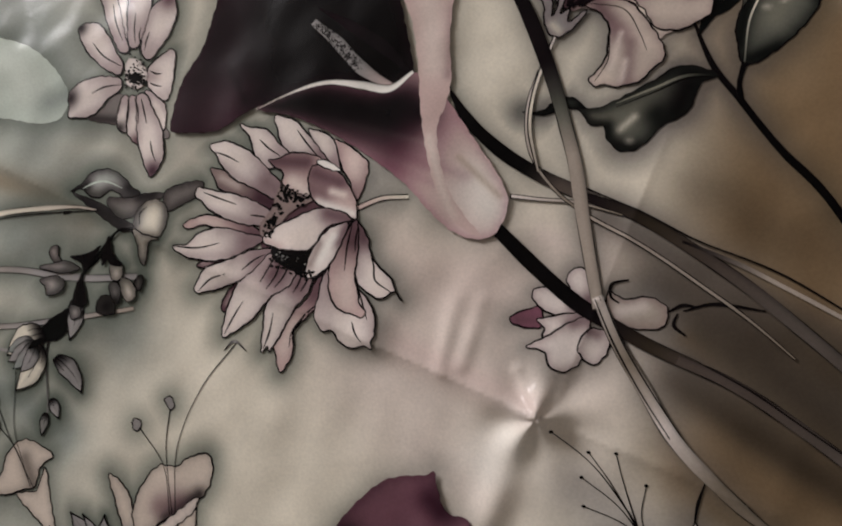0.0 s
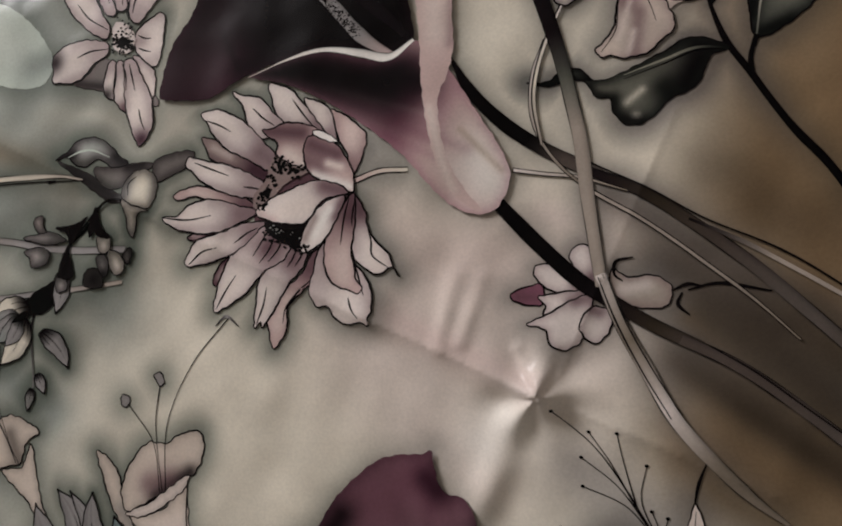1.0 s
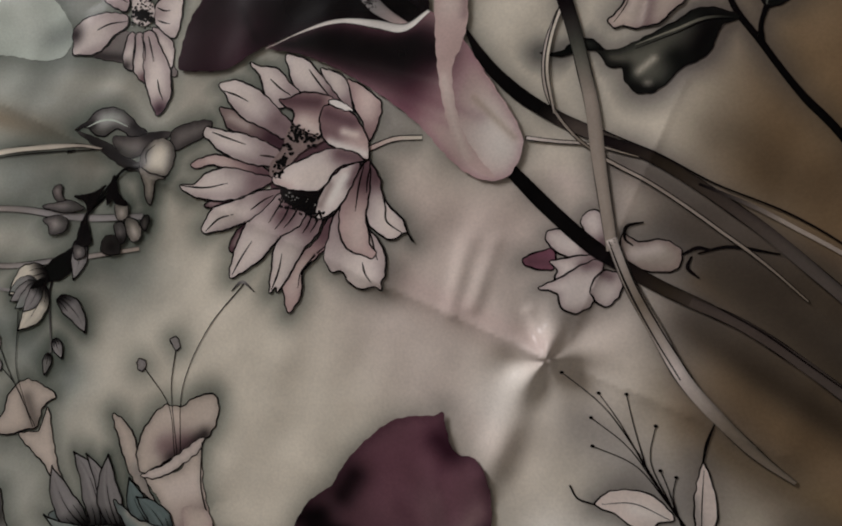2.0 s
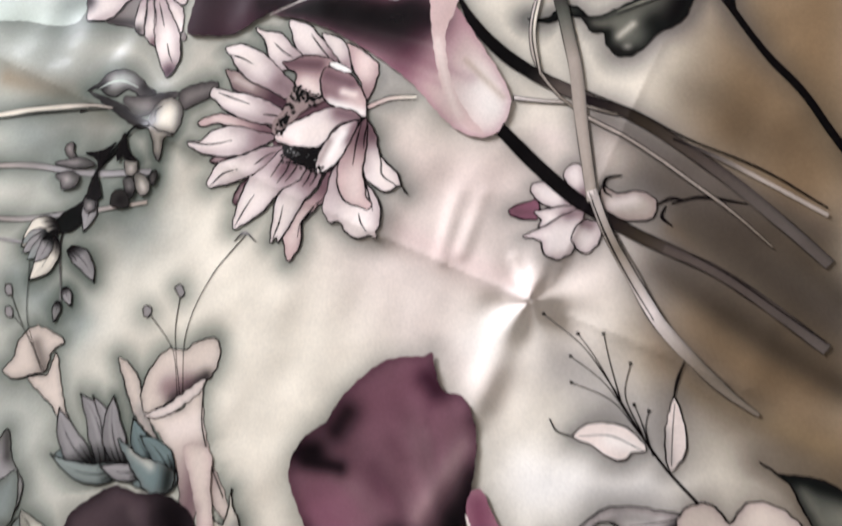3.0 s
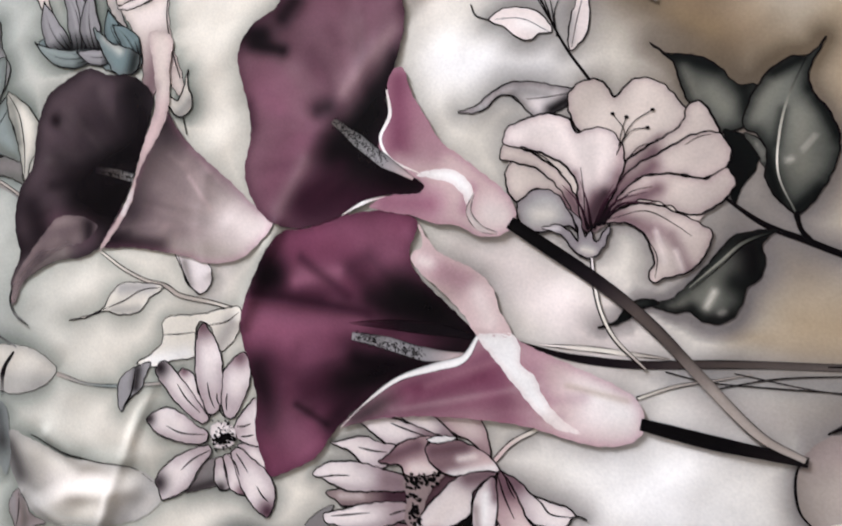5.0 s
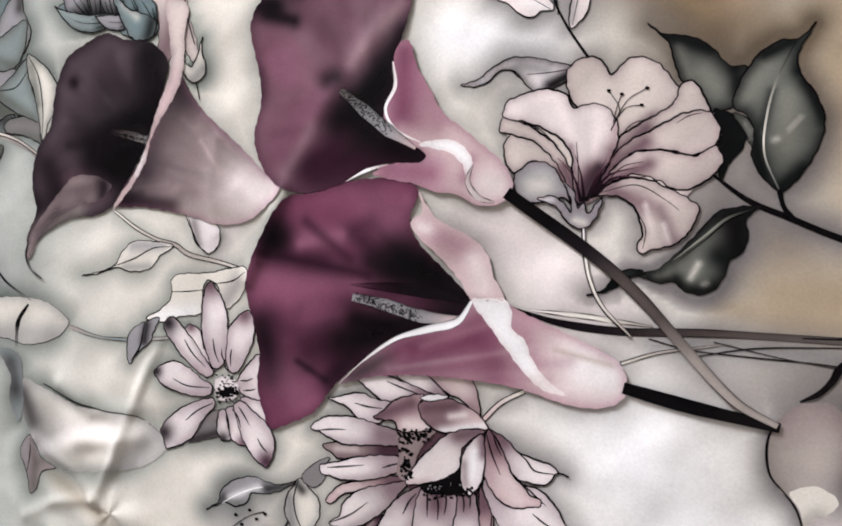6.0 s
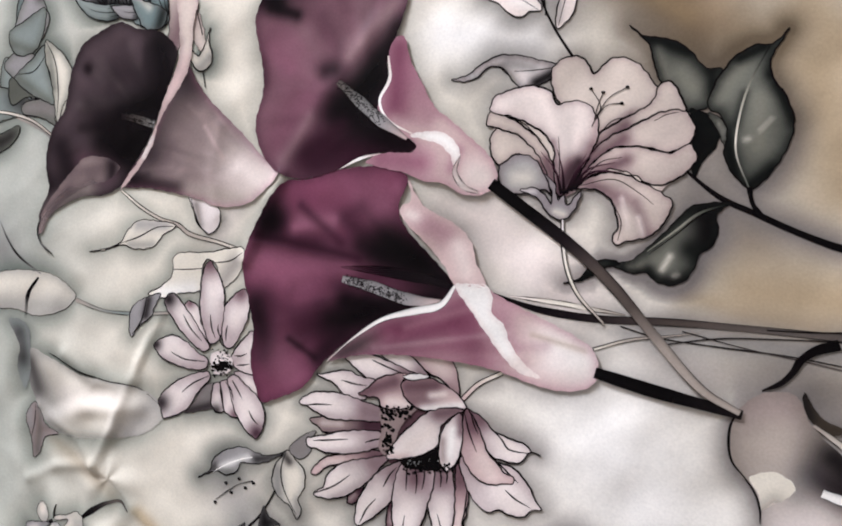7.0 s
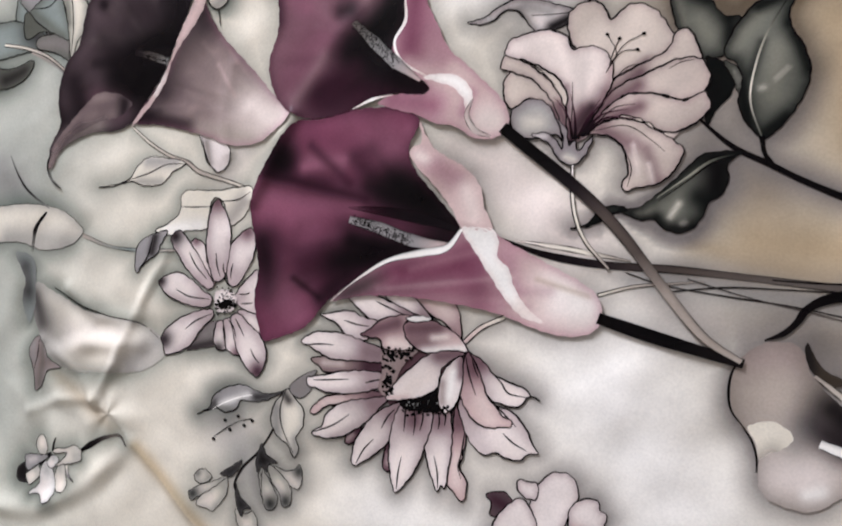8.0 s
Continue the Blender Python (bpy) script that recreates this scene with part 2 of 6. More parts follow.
class Print:
    """The ink of one part of a motif: pieces of flat mesh that follow the cloth."""

    def __init__(self):
        self.v, self.f, self.c, self.n = [], [], [], 0

    def add(self, points, faces, colours, lift):
        self.v.append(np.column_stack([points, np.full(len(points), lift)]))
        self.f += [tuple(i + self.n for i in f) for f in faces]
        self.c.append(colours)
        self.n += len(points)

    def lift(self):
        state["layer"] += 1
        return state["level"] + state["layer"] * 0.013

    def fill(self, outline, base, sprays=(), line=1.0, spacing=2.6, ink="line", folds=None, rim=None):
        """A shape with a smooth, slightly unsteady edge. folds: a place from which fine folds of darker and lighter ink spread. rim: a colour, breadth and strength of ink along the edge."""
        loop = spline(placed(outline), True)
        far = np.cumsum(np.hypot(*np.diff(loop, axis=0, append=loop[:1]).T))
        turns = 2 * math.pi * far / far[-1]
        size = max(3, round(far[-1] / 16))
        out = np.roll(loop, -1, 0) - np.roll(loop, 1, 0)
        out = np.column_stack([out[:, 1], -out[:, 0]]) / (np.hypot(*out.T)[:, None] + 1e-6)
        loop = loop + out * state["wave"] * (np.sin(turns * size + far[-1] + 2 * np.sin(3 * turns)) + 0.6 * np.sin(turns * round(size * 1.9) + 1.3 + 2 * np.sin(2 * turns)))[:, None]
        low, high = loop.min(0), loop.max(0)
        gx, gy = np.meshgrid(np.arange(low[0], high[0], spacing), np.arange(low[1], high[1], spacing * 0.87))
        gx[1::2] += spacing / 2
        grid = np.column_stack([gx.ravel(), gy.ravel()])
        grid = grid[inside(grid, loop)]
        if len(grid):
            near = np.array([np.min(np.hypot(*(loop - g).T)) for g in grid])
            grid = grid[near > spacing * 0.45]
        every = np.concatenate([loop, grid])
        ring = [(i, (i + 1) % len(loop)) for i in range(len(loop))]
        verts, _, faces, *_ = geometry.delaunay_2d_cdt([Vector(p) for p in every], ring, [], 1, 1e-4)
        points = np.array([tuple(p) for p in verts])
        tones = sprayed(points, base, sprays)
        rim = rim or state["rim"]
        if rim:
            tint, breadth, strength = rim
            gap = np.concatenate([np.hypot(q[:, :1] - loop[None, ::2, 0], q[:, 1:] - loop[None, ::2, 1]).min(1) for q in np.array_split(points, 1 + len(points) // 400)])
            tones[:, :3] += (srgb(tint) - tones[:, :3]) * (strength * np.exp(-((gap / breadth) ** 1.5)))[:, None]
        if folds:
            (fx, fy), = placed([folds])
            a, r = np.arctan2(points[:, 1] - fy, points[:, 0] - fx), np.hypot(points[:, 0] - fx, points[:, 1] - fy)
            rays = 0.5 * np.sin(9 * a + 0.02 * r) + 0.4 * np.sin(17 * a + 1 - 0.03 * r) + 0.15 * np.sin(31 * a + 2)
            tones[:, :3] *= (1 + 0.06 * rays * np.clip(r / 45, 0, 1))[:, None]
        self.add(points, faces, tones, self.lift())
        HALO.extend((x, y, state["halo"]) for x, y in loop[::3])
        if line:
            self.ribbon(np.concatenate([loop, loop[:2]]), [1.4 * line * k for k in (0.7, 1.2, 0.6, 1.1, 0.8, 1.3, 0.7)], [ink], smooth=False)
        return self

    def ribbon(self, points, widths, colours, smooth=True, sprays=(), thin=(1.0,)):
        """A stroke whose width (mm), colour and ink change along it."""
        p = spline(placed(points), False, 2.0) if smooth else np.asarray(points)
        along = np.gradient(p, axis=0)
        side = np.column_stack([-along[:, 1], along[:, 0]]) / (np.hypot(*along.T)[:, None] + 1e-9)
        u = np.linspace(0, 1, len(p))
        w = np.interp(u, np.linspace(0, 1, len(widths)), widths)[:, None] / 2
        tones = [srgb(c) for c in colours]
        c = np.column_stack([np.interp(u, np.linspace(0, 1, len(tones)), [t[i] for t in tones]) for i in range(3)] + [np.interp(u, np.linspace(0, 1, len(thin)), thin)])
        wide = w.max() > 2.2
        cols = np.linspace(-1, 1, 5) if wide else np.array([-1.0, 1.0])
        pts = np.concatenate([p + side * w * k for k in cols])
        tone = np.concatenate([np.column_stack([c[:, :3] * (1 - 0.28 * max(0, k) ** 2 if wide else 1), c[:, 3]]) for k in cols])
        n = len(p)
        faces = [(j * n + i, j * n + i + 1, (j + 1) * n + i + 1, (j + 1) * n + i) for j in range(len(cols) - 1) for i in range(n - 1)]
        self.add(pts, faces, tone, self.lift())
        if wide:
            for k in (-0.96, 0.96):
                self.ribbon(p + side * w * k, [0.3, 0.9, 0.4, 1.0, 0.2, 0.8, 0.5], ["dark", "line", "dark"], smooth=False, thin=(0.3, 0.9, 0.5, 0.9, 0.2, 0.8, 0.4))
            HALO.extend((x, y, 0.8 * state["halo"]) for x, y in p[::2])
        return self

    def petal(self, bx, by, tx, ty, width, bend, base="petaldark", mid="petal", tip="petal", line=0.9, vein=0.5):
        """A pointed petal from its base to its tip, shaded along and across, with a drawn edge and a middle vein."""
        (bx, by), (tx, ty) = placed([(bx, by), (tx, ty)])
        length = math.hypot(tx - bx, ty - by)
        rows, cols = max(8, int(length / 2.2)), 9
        u = np.linspace(0, 1, rows)[:, None]
        nx, ny = -(ty - by) / length, (tx - bx) / length
        bow = 4 * bend * length * u * (1 - u)
        ax, ay = bx + (tx - bx) * u + nx * bow, by + (ty - by) * u + ny * bow
        half = width / 2 * (0.34 * (1 - u) ** 2 + np.sin(np.pi * u ** 0.85) ** 0.8 * (1 - 0.12 * u)) * np.clip((1 - u) * 7, 0, 1) ** 0.55
        half = half * (1.2 + 0.07 * np.sin(u * 15 + bx) + 0.03 * np.sin(u * 37 + by))
        k = np.linspace(-1, 1, cols)[None]
        pts = np.stack([ax + nx * half * k, ay + ny * half * k], -1).reshape(-1, 2)
        tones = np.array([srgb(base), srgb(base) * 0.9 + srgb(mid) * 0.1, srgb(mid), srgb(tip)])
        tone = np.stack([np.interp(u[:, 0], [0, 0.08, 0.36, 1], tones[:, i]) for i in range(3)], -1)[:, None, :]
        shade = 1 - 0.28 * np.clip(k - 0.1, 0, 1) ** 1.3 - 0.13 * np.clip(-k - 0.5, 0, 1) - 0.1 * np.exp(-(k / 0.12) ** 2) + 0 * u
        shade = shade * (1 - 0.14 * (0.5 + 0.5 * np.sin(k * 13 + bx)) * (1 - u))
        c = (tone * shade[..., None]).reshape(-1, 3)
        faces = [(i * cols + j, (i + 1) * cols + j, (i + 1) * cols + j + 1, i * cols + j + 1) for i in range(rows - 1) for j in range(cols - 1)]
        self.add(pts, faces, np.column_stack([c, np.ones(len(c))]), self.lift())
        grid = pts.reshape(rows, cols, 2)
        edge = np.concatenate([grid[:, 0], grid[::-1, -1]])
        HALO.extend((x, y, state["halo"]) for x, y in edge[::2])
        if line:
            self.ribbon(edge, [1.4 * line * k for k in (0.6, 1.2, 0.8, 1.4, 0.9, 1.2, 0.6)], ["line"], smooth=False)
        if vein:
            for j, end in ((cols // 2, 0.66), (cols // 2 - 2, 0.4), (cols // 2 + 2, 0.34)):
                self.ribbon(grid[0:max(4, int(rows * end)), j], [vein * 3.0, vein * 1.5, 0.4], ["night", "line"], smooth=False)
        return self

    def dots(self, places, size, colour="black"):
        for x, y in placed(places):
            a = np.linspace(0, 2 * math.pi, 7, endpoint=False)
            ring = np.column_stack([x + size * np.cos(a), y + size * 0.8 * np.sin(a)])
            self.add(ring, [tuple(range(7))], np.tile([*srgb(colour), 1.0], (7, 1)), state["level"] + 0.12 + state["layer"] * 0.013)
        return self

    def specks(self, x1, y1, x2, y2, r, count, size, colour="black", seed=1):
        """A scatter of small flecks round a stretch."""
        rnd = random.Random(seed)
        spots = []
        for _ in range(count):
            k, a, d = rnd.random(), rnd.uniform(0, 6.28), r * rnd.random() ** 0.7
            spots.append((x1 + (x2 - x1) * k + d * math.cos(a), y1 + (y2 - y1) * k + d * math.sin(a)))
        state["layer"] += 1
        for i, s in enumerate(spots):
            self.dots([s], size * rnd.uniform(0.5, 1.3), colour)
        return self


def bloom(parent, bx, by, tx, ty, width, bend, petals=5, tone="cream", name="bell"):
    """A small bell seen from the side: petals that fan out from a dark calyx."""
    length, turn = math.hypot(tx - bx, ty - by), math.atan2(ty - by, tx - bx)
    for i in range(petals):
        k = i / (petals - 1) * 2 - 1
        a, r = turn + k * math.atan2(width / 2, length), length * (1 - 0.1 * abs(k) + 0.06 * math.cos(7 * i))
        part(name if i == 0 else "petal", Print().petal(bx, by, bx + r * math.cos(a), by + r * math.sin(a), width / petals * 1.7, bend * k, base="leafdark", mid=tone, tip=tone if i % 2 else "sage", line=0.5, vein=0.3), parent)
    part("calyx", Print().petal(bx - 0.25 * (tx - bx), by - 0.25 * (ty - by), bx + 0.3 * (tx - bx), by + 0.2 * (ty - by), width * 0.17, 0, base="black", mid="leafdark", tip="black", line=0.5, vein=0), parent)


def part(name, ink, parent, label=""):
    """Link the ink as one mesh, laid on the cloth, under the cloth or under a motif."""
    v, c = np.concatenate(ink.v), np.concatenate(ink.c)
    z = relief(v[:, 0], v[:, 1]) + v[:, 2]
    data = bpy.data.meshes.new(name)
    data.from_pydata(np.column_stack([v[:, :2], z]) / 1000, [], ink.f)
    colour = data.color_attributes.new("ink", "FLOAT_COLOR", "POINT")
    colour.data.foreach_set("color", np.column_stack([linear(np.clip(c[:, :3], 0, 1)), c[:, 3]]).ravel())
    data.materials.append(SATIN)
    data.polygons.foreach_set("use_smooth", np.ones(len(data.polygons), bool))
    data.normals_split_custom_set_from_vertices(normals_at(v[:, 0], v[:, 1]).tolist())
    ob = new(name, data)
    ob.parent = parent
    return tagged(ob, label)


def drawn_petal(parent, outline, root, tone="petal", shade="petaldark", strength=0.8, veins=(), tip=None, line=1.15):
    """A hand-drawn petal: ink deepens towards its root and along one side, the middle stays pale; short veins, and a dark tip where there is one."""
    p, r = np.array(outline, float), np.array(root, float)
    c = p.mean(0)
    size = np.hypot(*(p - r).T).max()
    along = (c - r) / (np.hypot(*(c - r)) + 1e-6)
    wide = np.abs((p - c) @ np.array([-along[1], along[0]])).max()
    side = np.array([-along[1], along[0]]) * wide * 0.75
    far = r + along * size * 0.8
    sprays = [(*(r + side), *(far + side), wide * 0.3, shade, 0.26), (*(r - side), *(r + along * size * 0.5 - side), wide * 0.3, shade, 0.2),
              (*(c - side * 0.2), *(far - side * 0.2), wide * 0.4, "blush", 0.5), (*(r - along * 2), *(r + along * size * 0.18), size * 0.13 + 1, shade, strength)]
    if tip:
        sprays.append((*tip[:2], *tip[:2], tip[2], tip[3], 0.9))
    ink = Print().fill(outline, tone, sprays, line)
    for v in veins:
        ink.ribbon(v, [0.7, 1.8, 1.4, 0.6], ["line"])
    return part("petal", ink, parent)


cloth = new("printed_cloth", bpy.data.meshes.new("printed_cloth"))
tagged(cloth, "creased cream satin cloth printed with plum lilies", "fabric")

LEAF_TURN = ((0.701, 0.663, 140.4), (-0.631, 0.927, 644.8))
CALLA_TURN = ((0.712, 0.678, 140.0), (-0.667, 0.903, 640.8))
SUN_TURN = ((0.712, 0.645, 122.6), (-0.664, 0.827, 596.8))
SUN_TUCK = ((-391, 93), (-169, -4), (-4, 7))
STAR_TURN = ((0.822, 0.380, -30.3), (-0.695, 0.972, 674.9))


def stems(name, label, *strokes):
    """Stalks that belong together: the first is the part, the others lie under it."""
    first = None
    for points, widths, colours, *thin in strokes:
        ob = part("stalk" if first else name, Print().ribbon(points, widths, colours, thin=thin[0] if thin else (1.0,)), first or cloth, "" if first else label)
        first = first or ob
    return first


# ---- small pale things at the far edge of the bouquet ----
def pale_buds():
    state["halo"] = 0.9
    state["rim"] = ("grey", 8, 0.45)
    bud = part("bud_print", Print().fill([(-574.0, -568.6), (-525.5, -551.8), (-478.5, -536.9), (-429.7, -534.4), (-401.3, -549.6), (-411.9, -568.3), (-447.9, -585.1), (-481.5, -584.9), (-564.2, -602.1)], "cream", [(-500, -582, -420, -567, 13, "grey", 0.5)], 0.5), cloth, "pale grey printed flower bud")
    part("stalk", Print().ribbon([(-456.4, -541.1), (-465.9, -563.1), (-462.6, -591.7)], [2.5, 5, 2], ["black", "dark", "grey"], thin=(1, 1, 0)), bud)
    part("stalk", Print().ribbon([(-399.9, -554.3), (-360.1, -556.4), (-316.6, -549.7), (-265.8, -536.0)], [5, 3, 4, 3], ["stalk", "sage", "stalk"]), bud)
    part("stalk", Print().ribbon([(-526.4, -489.1), (-496.5, -518.4), (-453.8, -536.0)], [1.2, 3, 1.5], ["grey", "dark", "grey"]), bud)
    bell = part("bell_print", Print().fill([(-423.5, -626.5), (-368.8, -635.0), (-301.8, -627.4), (-269.4, -632.3), (-254.2, -649.8), (-273.4, -674.5), (-320.7, -693.8), (-371.6, -708.0), (-406.5, -699.7), (-438.2, -670.2), (-455.6, -639.1), (-445.2, -622.9)], "cream",
                [(-447, -646, -401, -691, 21, "grey", 0.6), (-268, -643, -295, -677, 15, "silver", 0.6), (-384, -666, -319, -646, 15, "petal", 0.4), (-447, -640, -430, -668, 10, "dark", 0.6), (-380, -708, -320, -696, 10, None, 0.6)], 0), cloth, "pale bell flower printed beside the creases")
    part("edge_line", Print().ribbon([(-420.4, -623.0), (-377.8, -631.2), (-338.4, -632.2), (-292.9, -627.2), (-261.8, -638.6)], [1, 2.6, 1.4, 1.6, 0.6], ["dark", "dark", "grey"]), bell)
    part("leaf", Print().fill([(-436, -705), (-435, -692), (-428, -684), (-418, -691), (-403, -705), (-385, -709), (-403, -718), (-408, -739), (-415, -747), (-425, -724)], "heather", [(-417, -697, -411, -739, 6, "taupe", 0.8), (-433, -695, -428, -712, 4, "silver", 0.7)], 0.6).ribbon([(-427, -685), (-424, -705), (-424, -724)], [0.6, 1.6, 0.6], ["dark"]), bell)
    part("leaf", Print().fill([(-486.2, -598.1), (-459.3, -597.4), (-445.7, -632.9), (-447.5, -673.0), (-462.3, -651.0), (-463.2, -624.7)], "sage", [(-469, -613, -458, -636, 11, "dark", 0.7)], 0), bell)


def small_orchid():
    state["halo"] = 0.8
    state["rim"] = ("grey", 3, 0.35)
    o = part("orchid_print", Print().ribbon([(-333, -793), (-320, -779), (-301, -763), (-284, -756), (-271, -763)], [3, 7, 4, 3, 1.5], ["black", "dark", "taupe", "taupe"]), cloth, "small grey printed orchid")
    part("leaf", Print().fill([(-414, -857), (-416, -842), (-407, -835), (-402, -844), (-395, -852), (-404, -858)], "dark", [], 0.3), o)
    part("sepal", Print().ribbon([(-347, -815), (-341, -824), (-329, -827)], [5, 4, 1], ["cream", "silver", "dark"]), o)
    part("sepal", Print().ribbon([(-371, -807), (-372, -798), (-370, -789)], [4, 3, 1], ["black", "dark"]), o)
    part("sepal", Print().ribbon([(-388, -831), (-382, -820), (-373, -810)], [4, 5, 4], ["smoke", "black"]), o)
    drawn_petal(o, [(-393, -817), (-400, -807), (-394, -795), (-387, -797), (-380, -808), (-383, -817)], (-383, -816), "cream", "grey", 0.5, (), None, 0.6)
    drawn_petal(o, [(-411, -827), (-396, -821), (-377, -815), (-390, -830), (-403, -842)], (-378, -816), "silver", "grey", 0.5, (), None, 0.6)
    drawn_petal(o, [(-403, -848), (-396, -838), (-388, -832), (-383, -840), (-389, -852), (-394, -857)], (-389, -834), "cream", "grey", 0.5, (), None, 0.6)
    drawn_petal(o, [(-361, -842), (-359, -821), (-350, -816), (-343, -828), (-338, -836), (-344, -846), (-354, -847)], (-357, -820), "cream", "grey", 0.5, (), None, 0.6)
    drawn_petal(o, [(-392, -867), (-381, -850), (-384, -834), (-379, -822), (-369, -824), (-360, -838), (-354, -849), (-358, -862), (-366, -868), (-376, -861)], (-377, -824), "white", "grey", 0.5, (), None, 0.6)
    drawn_petal(o, [(-377, -823), (-370, -811), (-360, -812), (-363, -822), (-371, -828)], (-368, -812), "white", "grey", 0.5, (), None, 0.6)
    drawn_petal(o, [(-365, -823), (-354, -810), (-350, -801), (-370, -808), (-369, -803), (-354, -796), (-341, -788), (-331, -790), (-327, -800), (-335, -807), (-349, -814)], (-329, -796), "cream", "grey", 0.5, (), None, 0.6)


def bell_sprig():
    state["halo"] = 1.0
    state["rim"] = ("grey", 5, 0.5)
    s = part("bellflower_sprig_print", Print().ribbon([(-100, -638), (-104, -676), (-116, -713), (-129, -736), (-132, -757), (-125, -763)], [2, 2.4, 2, 3, 2], ["dark", "line", "dark"]), cloth, "grey printed sprig of bellflowers")
    part("leaf", Print().fill([(-196, -699), (-184, -687), (-182, -673), (-168, -659), (-150, -651), (-134, -652), (-118, -650), (-103, -641), (-117, -655), (-134, -664), (-149, -668), (-153, -679), (-164, -686), (-175, -685)], "silver", [(-194, -698, -179, -682, 5, "dark", 0.9), (-173, -680, -142, -659, 3, "white", 0.8), (-132, -659, -107, -645, 5, "black", 0.85), (-173, -685, -158, -683, 4, "leaf", 0.7)], 0.9).ribbon([(-180, -688), (-167, -676), (-150, -664), (-138, -658)], [0.4, 1.2, 1.6, 0.6], ["white"]), s)
    part("leaf", Print().fill([(-102, -639), (-90, -646), (-78, -655), (-75, -671), (-79, -684), (-73, -696), (-76, -705), (-86, -695), (-101, -689), (-110, -678), (-112, -661), (-106, -647)], "cream", [(-108, -662, -102, -684, 6, "grey", 0.8), (-104, -645, -97, -650, 4, "dark", 0.8), (-80, -687, -76, -702, 4, "grey", 0.6)], 0.9).ribbon([(-103, -641), (-104, -661), (-97, -679), (-78, -701)], [0.8, 1.6, 1.2, 0.6], ["line"]), s)
    part("leaf", Print().fill([(-100, -638), (-91, -622), (-75, -611), (-80, -627), (-76, -631), (-85, -644), (-92, -644)], "mist", [], 0.6), s)
    state["halo"] = 0.7
    part("berry_stalk", Print().ribbon([(-132, -682), (-146, -690), (-155, -698), (-170, -715)], [1.4, 0.6, 1.2, 0.7], ["dark"]), s)
    for place in [(-162, -694), (-148, -685), (-131, -684), (-139, -692), (-154, -702), (-170, -718)]:
        part("berry", Print().dots([place], 2.3, "line"), s)
    drawn_petal(s, [(-109, -733), (-101, -742), (-95, -760), (-100, -756)], (-108, -733), "cream", "leaf", 0.5, (), (-97, -758, 4, "dark"), 0.6)
    drawn_petal(s, [(-105, -730), (-92, -741), (-82, -752), (-84, -764), (-92, -766), (-100, -753)], (-104, -731), "cream", "leaf", 0.5, (), (-88, -760, 8, "leafdark"), 0.6)
    drawn_petal(s, [(-95, -721), (-82, -721), (-72, -716), (-69, -710), (-64, -716), (-61, -729), (-64, -735), (-75, -734), (-86, -728)], (-93, -721), "cream", "leaf", 0.5, (), (-67, -717, 6, "leafdark"), 0.6)
    drawn_petal(s, [(-102, -722), (-87, -725), (-70, -739), (-68, -754), (-75, -757), (-82, -746), (-94, -736)], (-100, -722), "cream", "leaf", 0.5, (), (-73, -752, 7, "leafdark"), 0.6)
    drawn_petal(s, [(-143, -750), (-139, -769), (-146, -785), (-151, -792), (-158, -792), (-170, -792), (-169, -783), (-158, -767)], (-143, -752), "cream", "leaf", 0.5, (), None, 0.6)
    drawn_petal(s, [(-183, -782), (-177, -775), (-157, -760), (-142, -749), (-158, -770), (-168, -781), (-178, -789)], (-142, -750), "cream", "leaf", 0.5, (), (-178, -782, 7, "leafdark"), 0.6)
    drawn_petal(s, [(-181, -764), (-176, -754), (-170, -752), (-160, -757), (-168, -767), (-177, -768)], (-161, -759), "cream", "leaf", 0.5, (), (-178, -759, 4, "leaf"), 0.6)
    drawn_petal(s, [(-124, -779), (-114, -781), (-104, -775), (-95, -790), (-101, -796), (-113, -800)], (-115, -777), "cream", "leaf", 0.5, (), None, 0.6)
    part("calyx", Print().fill([(-114, -703), (-107, -712), (-92, -716), (-101, -721), (-101, -729), (-108, -726), (-111, -733), (-116, -718)], "black", [], 0.5), s)
    part("calyx", Print().fill([(-152, -751), (-142, -739), (-131, -727), (-132, -737), (-138, -748), (-146, -750)], "black", [], 0.5), s)
    part("calyx", Print().fill([(-131, -753), (-122, -765), (-108, -772), (-115, -776), (-115, -785), (-123, -777)], "black", [], 0.5), s)


